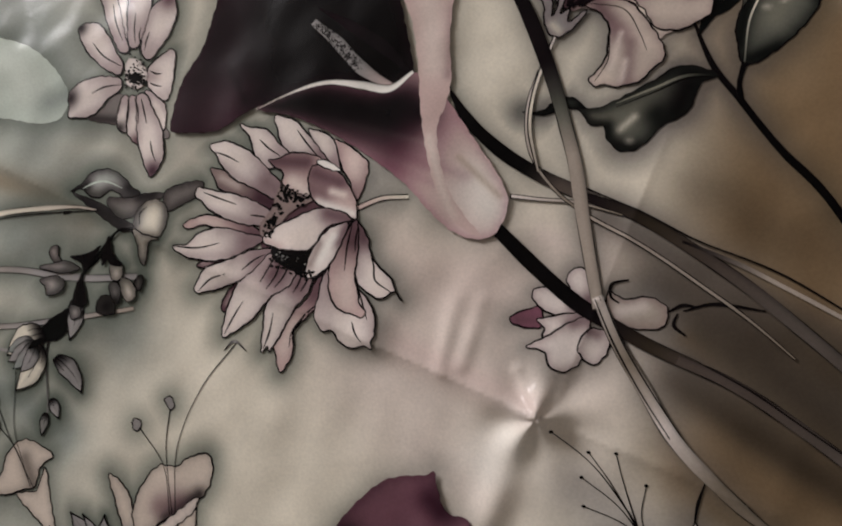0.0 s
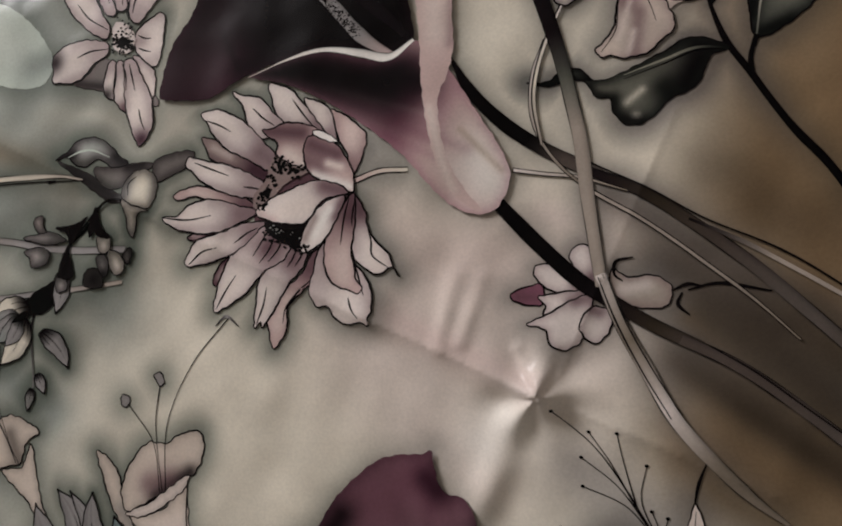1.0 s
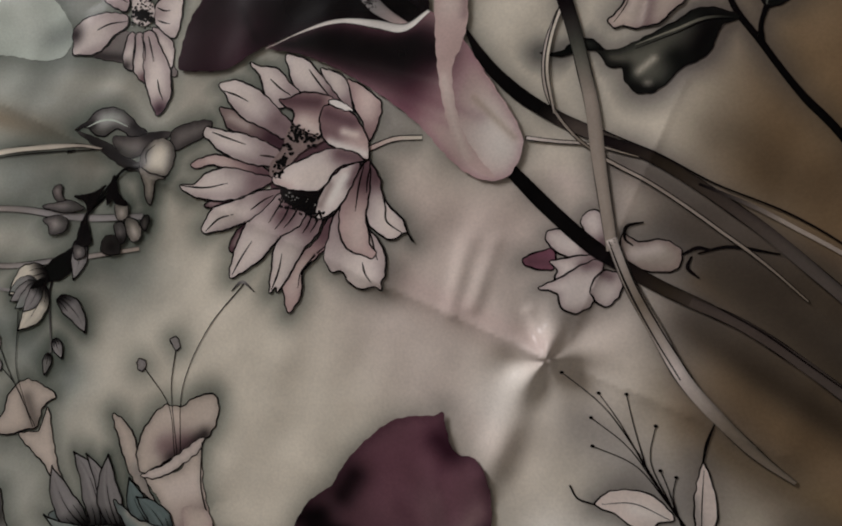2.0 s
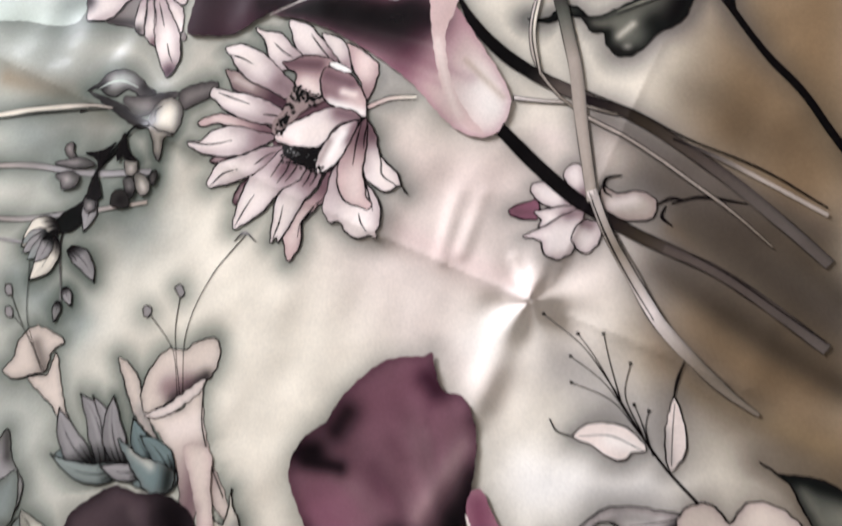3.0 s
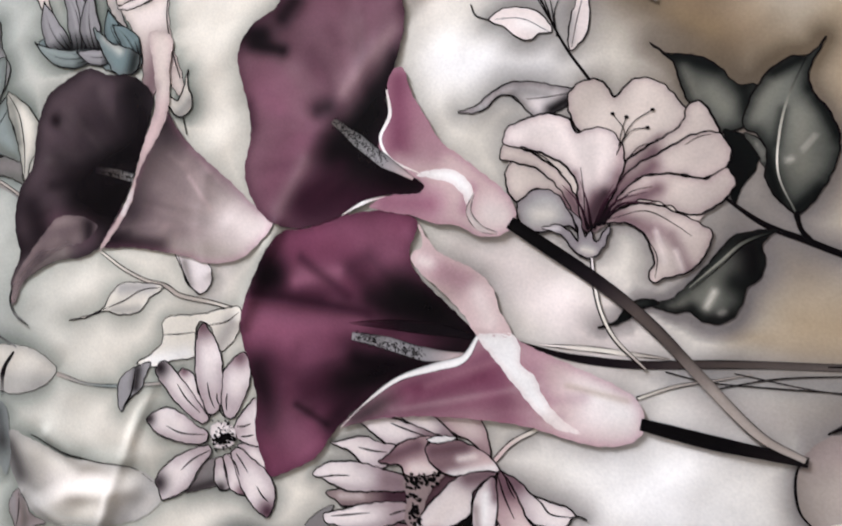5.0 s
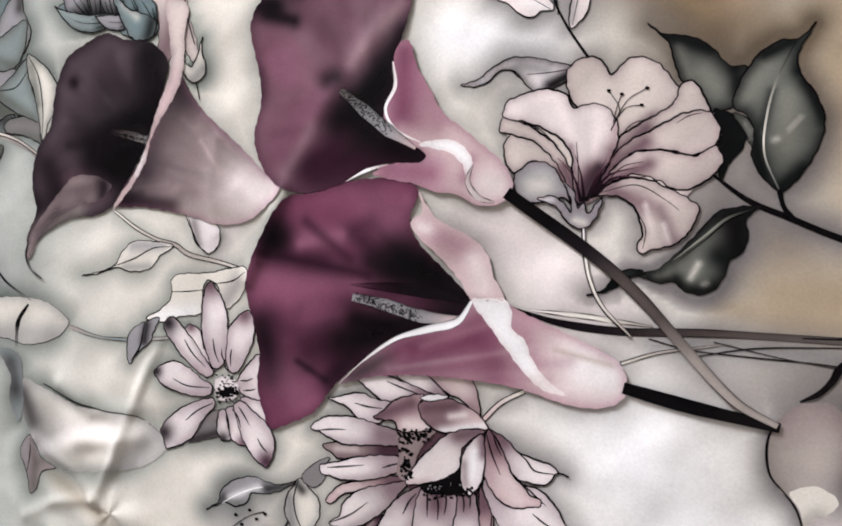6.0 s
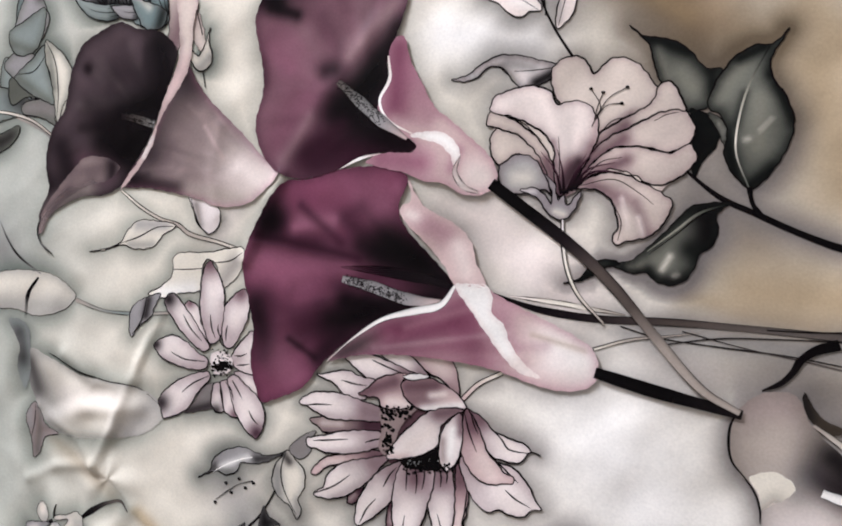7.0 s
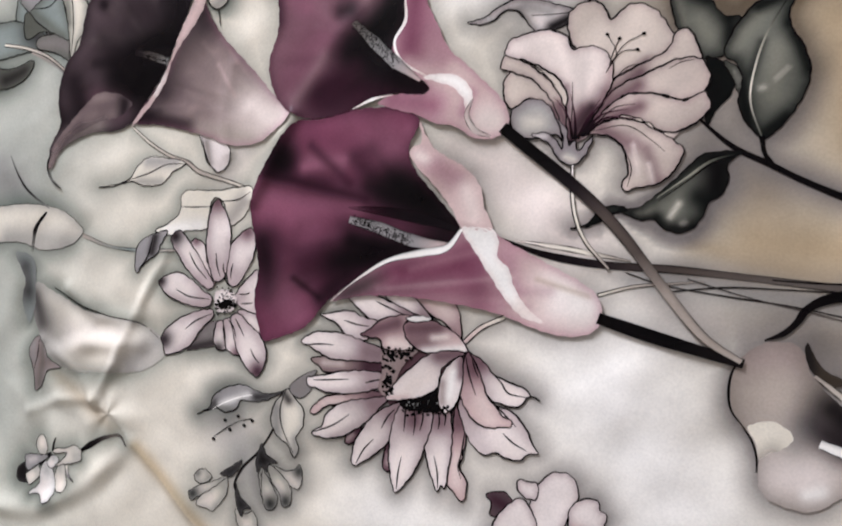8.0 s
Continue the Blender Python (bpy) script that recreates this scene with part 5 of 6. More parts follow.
def star_flower():
    state["halo"] = 0.85
    state["rim"] = ("petaldark", 3, 0.16)
    s = part("star_flower_print", Print().fill([(-211, -568), (-200, -561), (-187, -564), (-184, -576), (-190, -584), (-204, -586)], "cream", [], 0), cloth, "pale star-shaped flower printed beside the lily")
    part("leaf", Print().fill([(-230, -638), (-220, -622), (-209, -600), (-176, -596), (-137, -595), (-136, -599), (-172, -613), (-202, -626)], "mist", [(-227, -636, -200, -621, 4, "dark", 0.7)], 0.3), s)
    drawn_petal(s, [(-181, -579), (-154, -577), (-144, -597), (-161, -590), (-176, -584)], (-181, -580), "petal", "petaldark", 0.35, (), None, 1.05)
    drawn_petal(s, [(-168, -531), (-157, -550), (-154, -573), (-179, -575), (-187, -564), (-180, -547)], (-184, -569), "petal", "petaldark", 0.35, ([(-184, -562), (-176, -560), (-170, -556)], [(-179, -571), (-172, -569), (-165, -566)], ), None, 1.05)
    drawn_petal(s, [(-201, -597), (-195, -595), (-188, -612), (-183, -623), (-192, -626), (-200, -618)], (-198, -596), "petal", "petaldark", 0.35, (), (-192, -625, 6, "dark"), 1.05)
    drawn_petal(s, [(-194, -593), (-187, -590), (-176, -602), (-166, -620), (-161, -623), (-172, -625), (-182, -622), (-189, -609)], (-191, -592), "petal", "petaldark", 0.35, ([(-194, -596), (-188, -609), (-185, -620)], ), (-169, -622, 6, "petaldark"), 1.05)
    drawn_petal(s, [(-253, -520), (-240, -521), (-229, -540), (-213, -558), (-220, -562), (-238, -546), (-255, -532)], (-215, -559), "petal", "petaldark", 0.35, (), (-249, -521, 5, "petaldark"), 1.05)
    drawn_petal(s, [(-281, -526), (-272, -515), (-256, -525), (-242, -535), (-227, -549), (-214, -561), (-221, -567), (-246, -557), (-264, -544)], (-217, -564), "petal", "petaldark", 0.35, ([(-254, -535), (-242, -547), (-225, -557)], ), (-276, -523, 9, "night"), 1.05)
    drawn_petal(s, [(-189, -491), (-179, -500), (-177, -520), (-182, -539), (-188, -554), (-196, -556), (-206, -540), (-208, -520), (-202, -504)], (-192, -555), "petal", "petaldark", 0.35, ([(-199, -533), (-199, -541), (-197, -550)], [(-206, -540), (-204, -551), (-198, -557)], ), (-192, -496, 9, "petaldark"), 1.05)
    drawn_petal(s, [(-236, -471), (-227, -478), (-215, -492), (-208, -511), (-205, -534), (-206, -552), (-214, -557), (-228, -540), (-237, -519), (-241, -496), (-240, -478)], (-210, -555), "petal", "petaldark", 0.35, ([(-222, -527), (-217, -540), (-210, -550)], [(-205, -547), (-209, -541), (-210, -535)], ), (-236, -474, 11, "petaldark"), 1.05)
    drawn_petal(s, [(-282, -576), (-275, -567), (-263, -560), (-244, -562), (-226, -570), (-214, -574), (-214, -584), (-233, -590), (-250, -590), (-266, -588)], (-213, -578), "petal", "petaldark", 0.35, ([(-259, -578), (-242, -581), (-216, -577)], ), (-280, -575, 6, "night"), 1.05)
    drawn_petal(s, [(-264, -635), (-259, -622), (-246, -607), (-228, -594), (-210, -587), (-207, -594), (-217, -610), (-225, -630), (-233, -639), (-245, -647), (-253, -651), (-258, -643)], (-209, -590), "petal", "petaldark", 0.35, ([(-237, -617), (-226, -604), (-209, -591)], ), (-260, -636, 9, "smoke"), 1.05)
    drawn_petal(s, [(-138, -638), (-156, -631), (-170, -618), (-182, -598), (-187, -588), (-180, -582), (-162, -589), (-145, -598), (-134, -615), (-134, -627)], (-185, -585), "petal", "petaldark", 0.35, ([(-154, -613), (-147, -620), (-140, -624)], [(-181, -588), (-172, -596), (-165, -603)], [(-188, -592), (-180, -598), (-174, -608)], ), (-139, -633, 9, "deep"), 1.05)
    part("centre", Print().fill([(-211, -568), (-200, -561), (-187, -564), (-184, -576), (-190, -584), (-204, -586)], "petal", [], 0).specks(-205, -579, -188, -574, 5.5, 120, 1.7, "black", 5).specks(-208, -567, -188, -564, 6, 22, 1.1, "black", 6).specks(-204, -589, -183, -582, 4, 16, 1.1, "black", 7), s)


def sunflower():
    state["halo"] = 0.9
    state["rim"] = ("petaldark", 3, 0.16)
    s = part("sunflower_print", Print().fill([(-20, -571), (15, -554), (62, -544), (74, -567), (76, -604), (49, -616), (17, -622), (-6, -610)], "petaldark", [], 0), cloth, "pale pink sunflower with drawn petals printed on the cloth")
    part("stalk", Print().ribbon([(61, -540), (74, -520), (93, -504)], [5.5, 5, 4.5], ["line"]).ribbon([(61, -540), (74, -520), (93, -504)], [3.4, 3.2, 3], ["pink", "cream"]), s)
    drawn_petal(s, [(3, -510), (43, -505), (52, -516), (58, -540), (41, -527), (26, -523)], (56, -541), "pink", "petaldark", 0.5, ())
    drawn_petal(s, [(-24, -518), (-0, -510), (16, -518), (26, -526), (8, -530), (-8, -524)], (24, -527), "petal", "petaldark", 0.6, ([(6, -511), (18, -519), (27, -525)], ))
    drawn_petal(s, [(-62, -529), (-40, -520), (-23, -521), (-2, -524), (16, -528), (-2, -532), (-25, -545), (-40, -542), (-51, -536)], (16, -528), "petal", "petaldark", 0.7, ([(-33, -525), (-15, -528), (2, -530)], ))
    drawn_petal(s, [(-71, -654), (-69, -646), (-60, -634), (-36, -621), (-9, -610), (4, -611), (-12, -622), (-38, -634), (-57, -643), (-63, -652)], (4, -611), "pink", "petaldark", 0.9, ())
    drawn_petal(s, [(-85, -602), (-74, -595), (-45, -590), (-11, -580), (-9, -590), (-36, -599), (-67, -609), (-76, -605)], (-10, -585), "heather", "deep", 0.8, ())
    drawn_petal(s, [(-27, -672), (-26, -657), (-15, -650), (-17, -666)], (-15, -650), "petaldark", "deep", 0.6, ())
    drawn_petal(s, [(18, -683), (14, -664), (17, -647), (26, -663), (24, -682)], (17, -647), "petaldark", "deep", 0.8, ())
    drawn_petal(s, [(-87, -555), (-77, -551), (-58, -542), (-40, -544), (-25, -544), (-28, -560), (-38, -568), (-50, -569), (-58, -564), (-69, -558)], (-24, -546), "petal", "petaldark", 0.4, ([(-60, -553), (-46, -553), (-32, -551)], ))
    drawn_petal(s, [(-100, -588), (-92, -577), (-78, -570), (-57, -566), (-27, -567), (-14, -568), (-10, -580), (-34, -587), (-62, -594), (-80, -592), (-90, -589)], (-12, -574), "petal", "petaldark", 0.7, ([(-91, -588), (-77, -583), (-64, -580)], ))
    drawn_petal(s, [(-84, -622), (-68, -613), (-47, -602), (-20, -593), (-6, -592), (0, -599), (-15, -612), (-36, -622), (-58, -628), (-70, -628), (-81, -628)], (-2, -596), "petal", "petaldark", 0.5, ([(-76, -621), (-59, -615), (-40, -608)], [(-22, -606), (-12, -600), (-3, -596)], ))
    drawn_petal(s, [(-64, -673), (-55, -662), (-53, -648), (-39, -632), (-13, -619), (5, -611), (-3, -629), (-16, -650), (-35, -668), (-51, -674)], (4, -613), "petal", "petaldark", 0.7, ([(-63, -672), (-44, -658), (-30, -642)], ))
    drawn_petal(s, [(-14, -690), (-18, -670), (-11, -645), (1, -626), (18, -613), (22, -620), (18, -635), (15, -656), (3, -675)], (20, -615), "petal", "petaldark", 0.7, ([(-11, -687), (-7, -671), (0, -658)], [(5, -644), (9, -630), (14, -621)], ))
    drawn_petal(s, [(101, -683), (88, -676), (80, -670), (78, -646), (74, -621), (70, -601), (75, -594), (86, -616), (90, -642), (89, -652), (99, -662), (102, -672)], (72, -598), "pink", "petaldark", 0.9, ([(85, -616), (88, -642), (88, -653), (94, -663)], ))
    drawn_petal(s, [(76, -683), (63, -668), (53, -650), (50, -629), (50, -609), (63, -602), (71, -616), (77, -636), (80, -656), (81, -678), (77, -676)], (56, -605), "petal", "petaldark", 0.8, ([(75, -680), (70, -665), (63, -652)], [(56, -610), (59, -618), (60, -626)], [(62, -606), (64, -613), (65, -621)], ))
    drawn_petal(s, [(36, -699), (26, -685), (18, -663), (15, -636), (19, -614), (33, -609), (48, -609), (53, -623), (52, -645), (50, -668), (42, -690)], (34, -610), "petal", "petaldark", 0.9, ([(36, -696), (33, -679), (32, -664)], [(24, -617), (26, -629), (28, -640)], [(32, -615), (36, -626), (38, -640)], [(41, -613), (43, -623), (43, -634)], ))
    drawn_petal(s, [(144, -568), (135, -567), (128, -579), (115, -583), (99, -581), (85, -563), (74, -550), (68, -546), (85, -550), (98, -559), (112, -561), (127, -562), (137, -567)], (70, -547), "petal", "petaldark", 0.9, ([(97, -559), (106, -564), (114, -571), (134, -569)], ))
    drawn_petal(s, [(156, -614), (148, -618), (140, -627), (128, -629), (118, -627), (111, -633), (96, -629), (81, -613), (72, -594), (78, -584), (96, -590), (108, -586), (127, -588), (143, -601), (150, -610)], (78, -592), "petal", "petaldark", 0.6, ([(120, -608), (131, -613), (145, -616)], [(108, -586), (122, -594), (130, -598)], ))
    drawn_petal(s, [(126, -599), (116, -604), (99, -609), (83, -601), (70, -584), (66, -559), (68, -546), (85, -563), (96, -579), (106, -586), (115, -593), (125, -595)], (68, -550), "pink", "petaldark", 0.95, ([(67, -551), (75, -567), (86, -583)], [(73, -550), (79, -560), (84, -566)], ))
    part("disc", Print().fill([(-14, -570), (4, -564), (22, -557), (11, -577), (8, -597), (7, -612), (-7, -608), (-8, -589)], "heather", [], 0).specks(-10, -573, 15, -564, 7, 55, 1.7, "black", 8).specks(-4, -579, 3, -610, 6, 70, 1.6, "black", 9), s)
    part("disc", Print().fill([(15, -611), (39, -598), (49, -587), (58, -602), (57, -609), (38, -616), (22, -618)], "black", [], 0).specks(22, -620, 65, -605, 5, 90, 1.4, "black", 10).specks(23, -612, 51, -603, 5, 14, 0.8, "grey", 12), s)
    part("petal", Print().fill([(-39, -561), (-31, -553), (-25, -543), (-13, -535), (4, -529), (2, -539), (8, -551), (18, -558), (4, -564), (-13, -567), (-19, -560), (-29, -561)], "pink", [(-36, -559, -6, -540, 8, "petaldark", 0.9), (-6, -560, 13, -558, 5, "blush", 0.8)], 1.1), s)
    part("petal", Print().fill([(1, -540), (6, -533), (24, -527), (44, -530), (60, -537), (67, -546), (55, -549), (33, -558), (19, -558), (7, -551)], "pink", [(8, -541, 34, -533, 9, "petaldark", 0.9), (15, -554, 30, -549, 7, "petaldark", 0.6), (27, -558, 63, -544, 3.5, "white", 0.9), (32, -543, 44, -538, 3, "blush", 0.9)], 1.1), s)
    part("petal", Print().fill([(3, -614), (7, -597), (17, -580), (33, -559), (58, -548), (65, -549), (54, -560), (48, -570), (48, -589), (39, -599), (22, -609)], "petal", [(42, -559, 61, -550, 9, "petaldark", 0.85), (22, -598, 39, -579, 9, "blush", 0.8), (6, -612, 22, -607, 3, "pink", 0.6)], 1.1), s)
    part("petal", Print().fill([(61, -610), (52, -598), (49, -581), (52, -566), (63, -552), (68, -564), (71, -581), (71, -595)], "petal", [(64, -554, 67, -569, 5, "petaldark", 0.8), (60, -593, 59, -569, 3.5, "white", 0.8), (57, -600, 52, -582, 3, "heather", 0.7)], 1.1), s)
    part("lip", Print().fill([(1, -533), (10, -527), (28, -525), (20, -530), (7, -534)], "white", [], 0.8), s)


def lower_orchid():
    state["halo"], state["rim"] = 0.8, ("petaldark", 4, 0.35)
    o = part("orchid_print", Print().fill([(161.4, -667.1), (162.4, -643.3), (172.7, -626.4), (188.5, -623.4), (199.0, -636.8), (196.3, -658.4), (189.4, -687.0), (173.8, -693.5)], "petal", [(186, -657, 184, -684, 8, "petal", 0.7)], 1.0), cloth, "pale pink printed orchid")
    part("petal", Print().fill([(120.3, -667.5), (129.2, -661.9), (137.4, -659.7), (147.5, -668.4), (137.6, -682.9), (128.5, -683.9), (127.4, -674.3)], "mauve", [(129, -670, 139, -671, 5, "deep", 0.7)], 0.9), o)
    part("petal", Print().fill([(141.7, -669.7), (151.7, -659.4), (163.7, -666.2), (176.0, -692.6), (148.6, -703.9), (133.6, -696.8)], "petal", [], 1.0), o)
    part("petal", Print().fill([(146.0, -642.7), (153.2, -643.1), (161.7, -640.9), (164.7, -655.4), (153.6, -657.1), (145.4, -651.4)], "petal", [], 1.0), o)
    part("petal", Print().fill([(195.0, -653.7), (203.4, -640.2), (215.3, -636.5), (220.1, -643.7), (226.8, -647.2), (223.9, -667.6), (207.0, -679.7)], "petal", [(203, -666, 213, -667, 4, "pink", 0.7)], 1.0), o)


def pear_bud():
    state["halo"] = 1.0
    state["rim"] = ("taupe", 8, 0.3)
    b = part("bud_print", Print().fill([(292, -480), (297, -472), (308, -461), (327, -456), (336, -460), (344, -473), (355, -483), (369, -492), (391, -503), (404, -548), (390, -569), (375, -585), (357, -588), (342, -586), (333, -577), (329, -562), (323, -548), (315, -539), (303, -531), (294, -518), (290, -503), (289, -491)], "stalk", [(300, -476, 330, -466, 14, "heather", 0.7), (323, -499, 338, -508, 24, "ivory", 0.4), (341, -567, 367, -557, 26, "petal", 0.7), (369, -573, 378, -567, 5, "white", 0.8), (371, -498, 394, -513, 15, "black", 0.97), (360, -518, 382, -524, 11, "smoke", 0.8), (348, -532, 353, -521, 10, "grey", 0.4)], 0), cloth, "swollen pinkish grey printed bud")
    part("sheen", Print().fill([(313, -534), (326, -524), (337, -524), (348, -531), (343, -542), (334, -550), (328, -557), (322, -544)], "cream", [(330, -555, 336, -548, 6, None, 0.7)], 0, rim=("cream", 2, 0.1)), b)
    part("edge_line", Print().ribbon([(292, -481), (289, -494), (291, -510), (297, -524), (310, -535), (320, -545), (326, -556), (329, -568)], [1.2, 2.2, 2.4, 1.8, 1.2, 1.8, 2.0, 0.8], ["line"]), b)
    part("stalk", Print().ribbon([(306, -460), (318, -450), (325, -438), (328, -428), (337, -417), (352, -408)], [1.5, 4, 5, 6, 8, 9], ["dark", "line", "black"]), b)
    part("leaf", Print().fill([(336, -452), (342, -458), (355, -470), (372, -475), (362, -483), (347, -475), (339, -466)], "umber", [(337, -455, 345, -473, 4, "black", 0.9)], 0), b)
    part("stalk", Print().ribbon([(349, -477), (365, -484), (390, -496)], [3, 5, 6], ["stalk", "cream"]), b)
    part("tip", Print().ribbon([(367, -529), (377, -530), (399, -531)], [7, 9, 9], ["white"]), b)


# ---- stalks fanned out beside the flowers ----
def stalk_fan():
    state["halo"] = 0.8
    stems("stalk_fan_print", "bundle of thin grey stalks printed beside the lily",
          ([(63.2, -433.8), (105.5, -438.0), (135.1, -437.0), (167.7, -433.0), (220.2, -422.3), (282.6, -412.4), (348.1, -402.8), (389.1, -396.3)], [2, 7, 7, 6, 6, 7], ["line", "smoke", "brown", "taupe", "taupe"]),
          ([(83.6, -432.6), (127.6, -428.0), (156.3, -426.2), (186.5, -424.4)], [1, 4.5, 4.5, 1], ["blush", "cream", "stalk"]),
          ([(166.9, -461.0), (194.5, -445.1), (227.5, -432.8), (248.3, -424.9)], [3.6, 3.4, 2.4, 1], ["line", "dark", "grey"]),
          ([(167.8, -460.8), (194.5, -445.1), (227.5, -432.8), (248.3, -424.9)], [2, 1.9, 1.4, 0.6], ["cream", "stalk", "stalk"]),
          ([(184.8, -435.1), (215.2, -437.2), (267.0, -432.8), (319.5, -426.7), (366.3, -424.4)], [1.2, 1, 1.4, 1, 1], ["line", "dark"]),
          ([(217.1, -444.0), (265.0, -425.8), (308.3, -415.2), (360.7, -403.7)], [1, 1.4, 1, 1.2], ["dark"]),
          ([(234.8, -426.9), (287.1, -428.8), (327.9, -427.8), (367.2, -427.7)], [1, 0.8, 1.2, 1], ["dark", "taupe"]),
          ([(298.5, -409.7), (329.3, -403.7), (358.7, -396.2)], [1, 1.4, 1], ["line"]))


def upper_stalks():
    state["halo"] = 0.9
    stems("stalk_bundle_print", "crossing dark and pale stalks printed on tan ground",
          ([(-102, 210), (-86, 181), (-62, 155), (-34, 134), (-6, 118), (14, 108)], [2, 9, 11, 11, 11, 10], ["night", "black", "black", "black", "brown", "taupe"]),
          ([(4, 112), (42, 94), (82, 66), (121, 35), (153, 4), (184, -27)], [7, 9, 9, 10, 10, 9], ["smoke", "umber", "brown", "taupe", "taupe"]),
          ([(3, 120), (50, 94), (86, 72), (136, 49), (184, 16)], [1, 1.6, 1.3, 1.6, 1.3], ["dark", "line"]),
          ([(75, 72), (115, 53), (148, 33), (184, 10)], [2, 3.4, 3, 3], ["line", "stalk", "stalk"]),
          ([(8, 95), (48, 69), (88, 38), (119, 12), (145, -14)], [4, 3.6, 3.6, 2], ["line"]),
          ([(8, 95), (48, 69), (88, 38), (119, 12), (145, -14)], [2.2, 2, 2, 1], ["stalk", "stalk", "reed"]),
          ([(-52.2, 114.8), (-27.5, 110.7), (-1.1, 106.6), (33.1, 94.5)], [4, 3.6, 3, 2], ["line", "dark"]),
          ([(-51.3, 114.8), (-27.5, 110.7), (-1.1, 106.6), (33.1, 94.5)], [2.4, 2.1, 1.6, 0.8], ["petal", "reed"]),
          ([(-26.8, 217.8), (-36.0, 191.4), (-37.5, 160.0), (-30.3, 137.3), (-14.0, 114.4), (4.0, 98.0)], [2.6, 3.4, 3.4, 3.2, 3], ["line"]),
          ([(-26.8, 217.8), (-36.0, 191.4), (-37.5, 160.0), (-30.3, 137.3), (-14.0, 114.4), (4.0, 98.0)], [1.2, 1.8, 1.8, 1.8, 1.6], ["petal", "reed"]),
          ([(-64, 89), (-32, 55), (-2, 27), (19, 13), (49, -5), (82, -21)], [11, 12, 12, 11, 10, 9], ["black", "black", "black", "smoke", "umber", "brown"]),
          ([(68, -15), (103, -32), (139, -57), (180, -90)], [8, 9, 9, 9], ["brown", "brown", "taupe"]),
          ([(86, -19), (116, -37), (149, -62), (180, -85)], [1, 1.6, 1.2, 1], ["dark"]),
          ([(-48.9, 300.3), (-34.0, 265.0), (-15.9, 207.6), (-6.4, 166.4), (-0.2, 135.2), (3.9, 96.3), (8.8, 58.2), (13.6, 23.1)], [10, 12, 12, 11, 11, 11, 10, 9], ["black", "smoke", "smoke", "leaf", "stalk", "stalk", "stalk", "stalk"]),
          ([(13, 32), (25, 0), (44, -37), (63, -72), (88, -101), (112, -124), (134, -140)], [9, 10, 11, 11, 10, 9, 3], ["petal", "reed", "petal", "reed", "reed"]),
          ([(11, 30), (23, -2), (41, -39), (60, -72)], [0.8, 1.6, 1.1, 0.8], ["line"]),
          ([(18, 30), (29, 0), (48, -37), (68, -70)], [0.8, 1.4, 1, 0.8], ["dark"]),
          ([(215.0, -65.4), (208.8, -80.1), (199.8, -98.1)], [1, 4, 1.6], ["line", "dark", "line"]))


def upper_orchid():
    state["halo"] = 0.8
    state["rim"] = ("petaldark", 4, 0.35)
    o = part("orchid_print", Print().fill([(-9.3, 48.4), (1.8, 54.9), (8.7, 42.6), (8.0, 22.9), (-0.5, 27.5)], "petal", [(6, 30, 8, 23, 5, "petaldark", 0.7)], 0.8), cloth, "pink printed orchid crossed by a dark stem")
    for points, tone, dark in (([(-54.5, 15.5), (-41.7, 22.7), (-29.9, 24.3), (-29.7, 9.9), (-43.7, 9.1)], "rose", (-48, 15, -35, 15, 4)), ([(-36.2, 37.1), (-24.9, 41.0), (-9.2, 34.8), (8.0, 20.3), (-13.3, 17.4), (-31.6, 25.3)], "petal", (-5, 24, 8, 20, 4)),
                               ([(-33.2, 14.4), (-22.0, 17.9), (4.6, 19.0), (-12.3, 2.7), (-29.6, 1.8), (-27.1, 8.1)], "petal", (-9, 12, 4, 18, 4)), ([(-41.7, -5.8), (-30.4, 0.0), (-4.7, 14.2), (6.3, 16.7), (4.7, -0.9), (-1.9, -18.5), (-14.6, -24.8), (-25.0, -20.4), (-27.7, -9.8)], "petal", (-5, 12, 5, 14, 5)),
                               ([(-2.8, -5.3), (8.1, 7.9), (21.5, 3.4), (17.8, -11.9), (8.2, -19.4), (0.6, -15.0)], "petal", (6, 6, 12, 3, 4))):
        part("petal", Print().fill(points, tone, [(*dark, "petaldark", 0.6)], 1.0), o)
    part("bud", Print().fill([(21.4, 36.5), (33.1, 29.7), (49.6, 31.6), (62.9, 22.7), (60.0, 9.7), (41.3, 7.2), (24.8, 13.9), (19.8, 24.6)], "stalk", [(29, 21, 45, 25, 5, "petal", 0.7)], 0.9), o)
    for p in ([(36.4, 44.6), (23.9, 41.3), (23.1, 31.6), (28.9, 27.1)], [(62.5, 19.6), (73.8, 24.7), (84.1, 22.8)], [(69.7, 18.7), (66.5, 10.1), (74.4, 2.3)], [(73.7, 20.4), (93.6, 25.2), (129.0, 19.7)]):
        part("sepal", Print().ribbon(p, [1.2, 3, 1.2], ["line", "dark", "line"]), o)


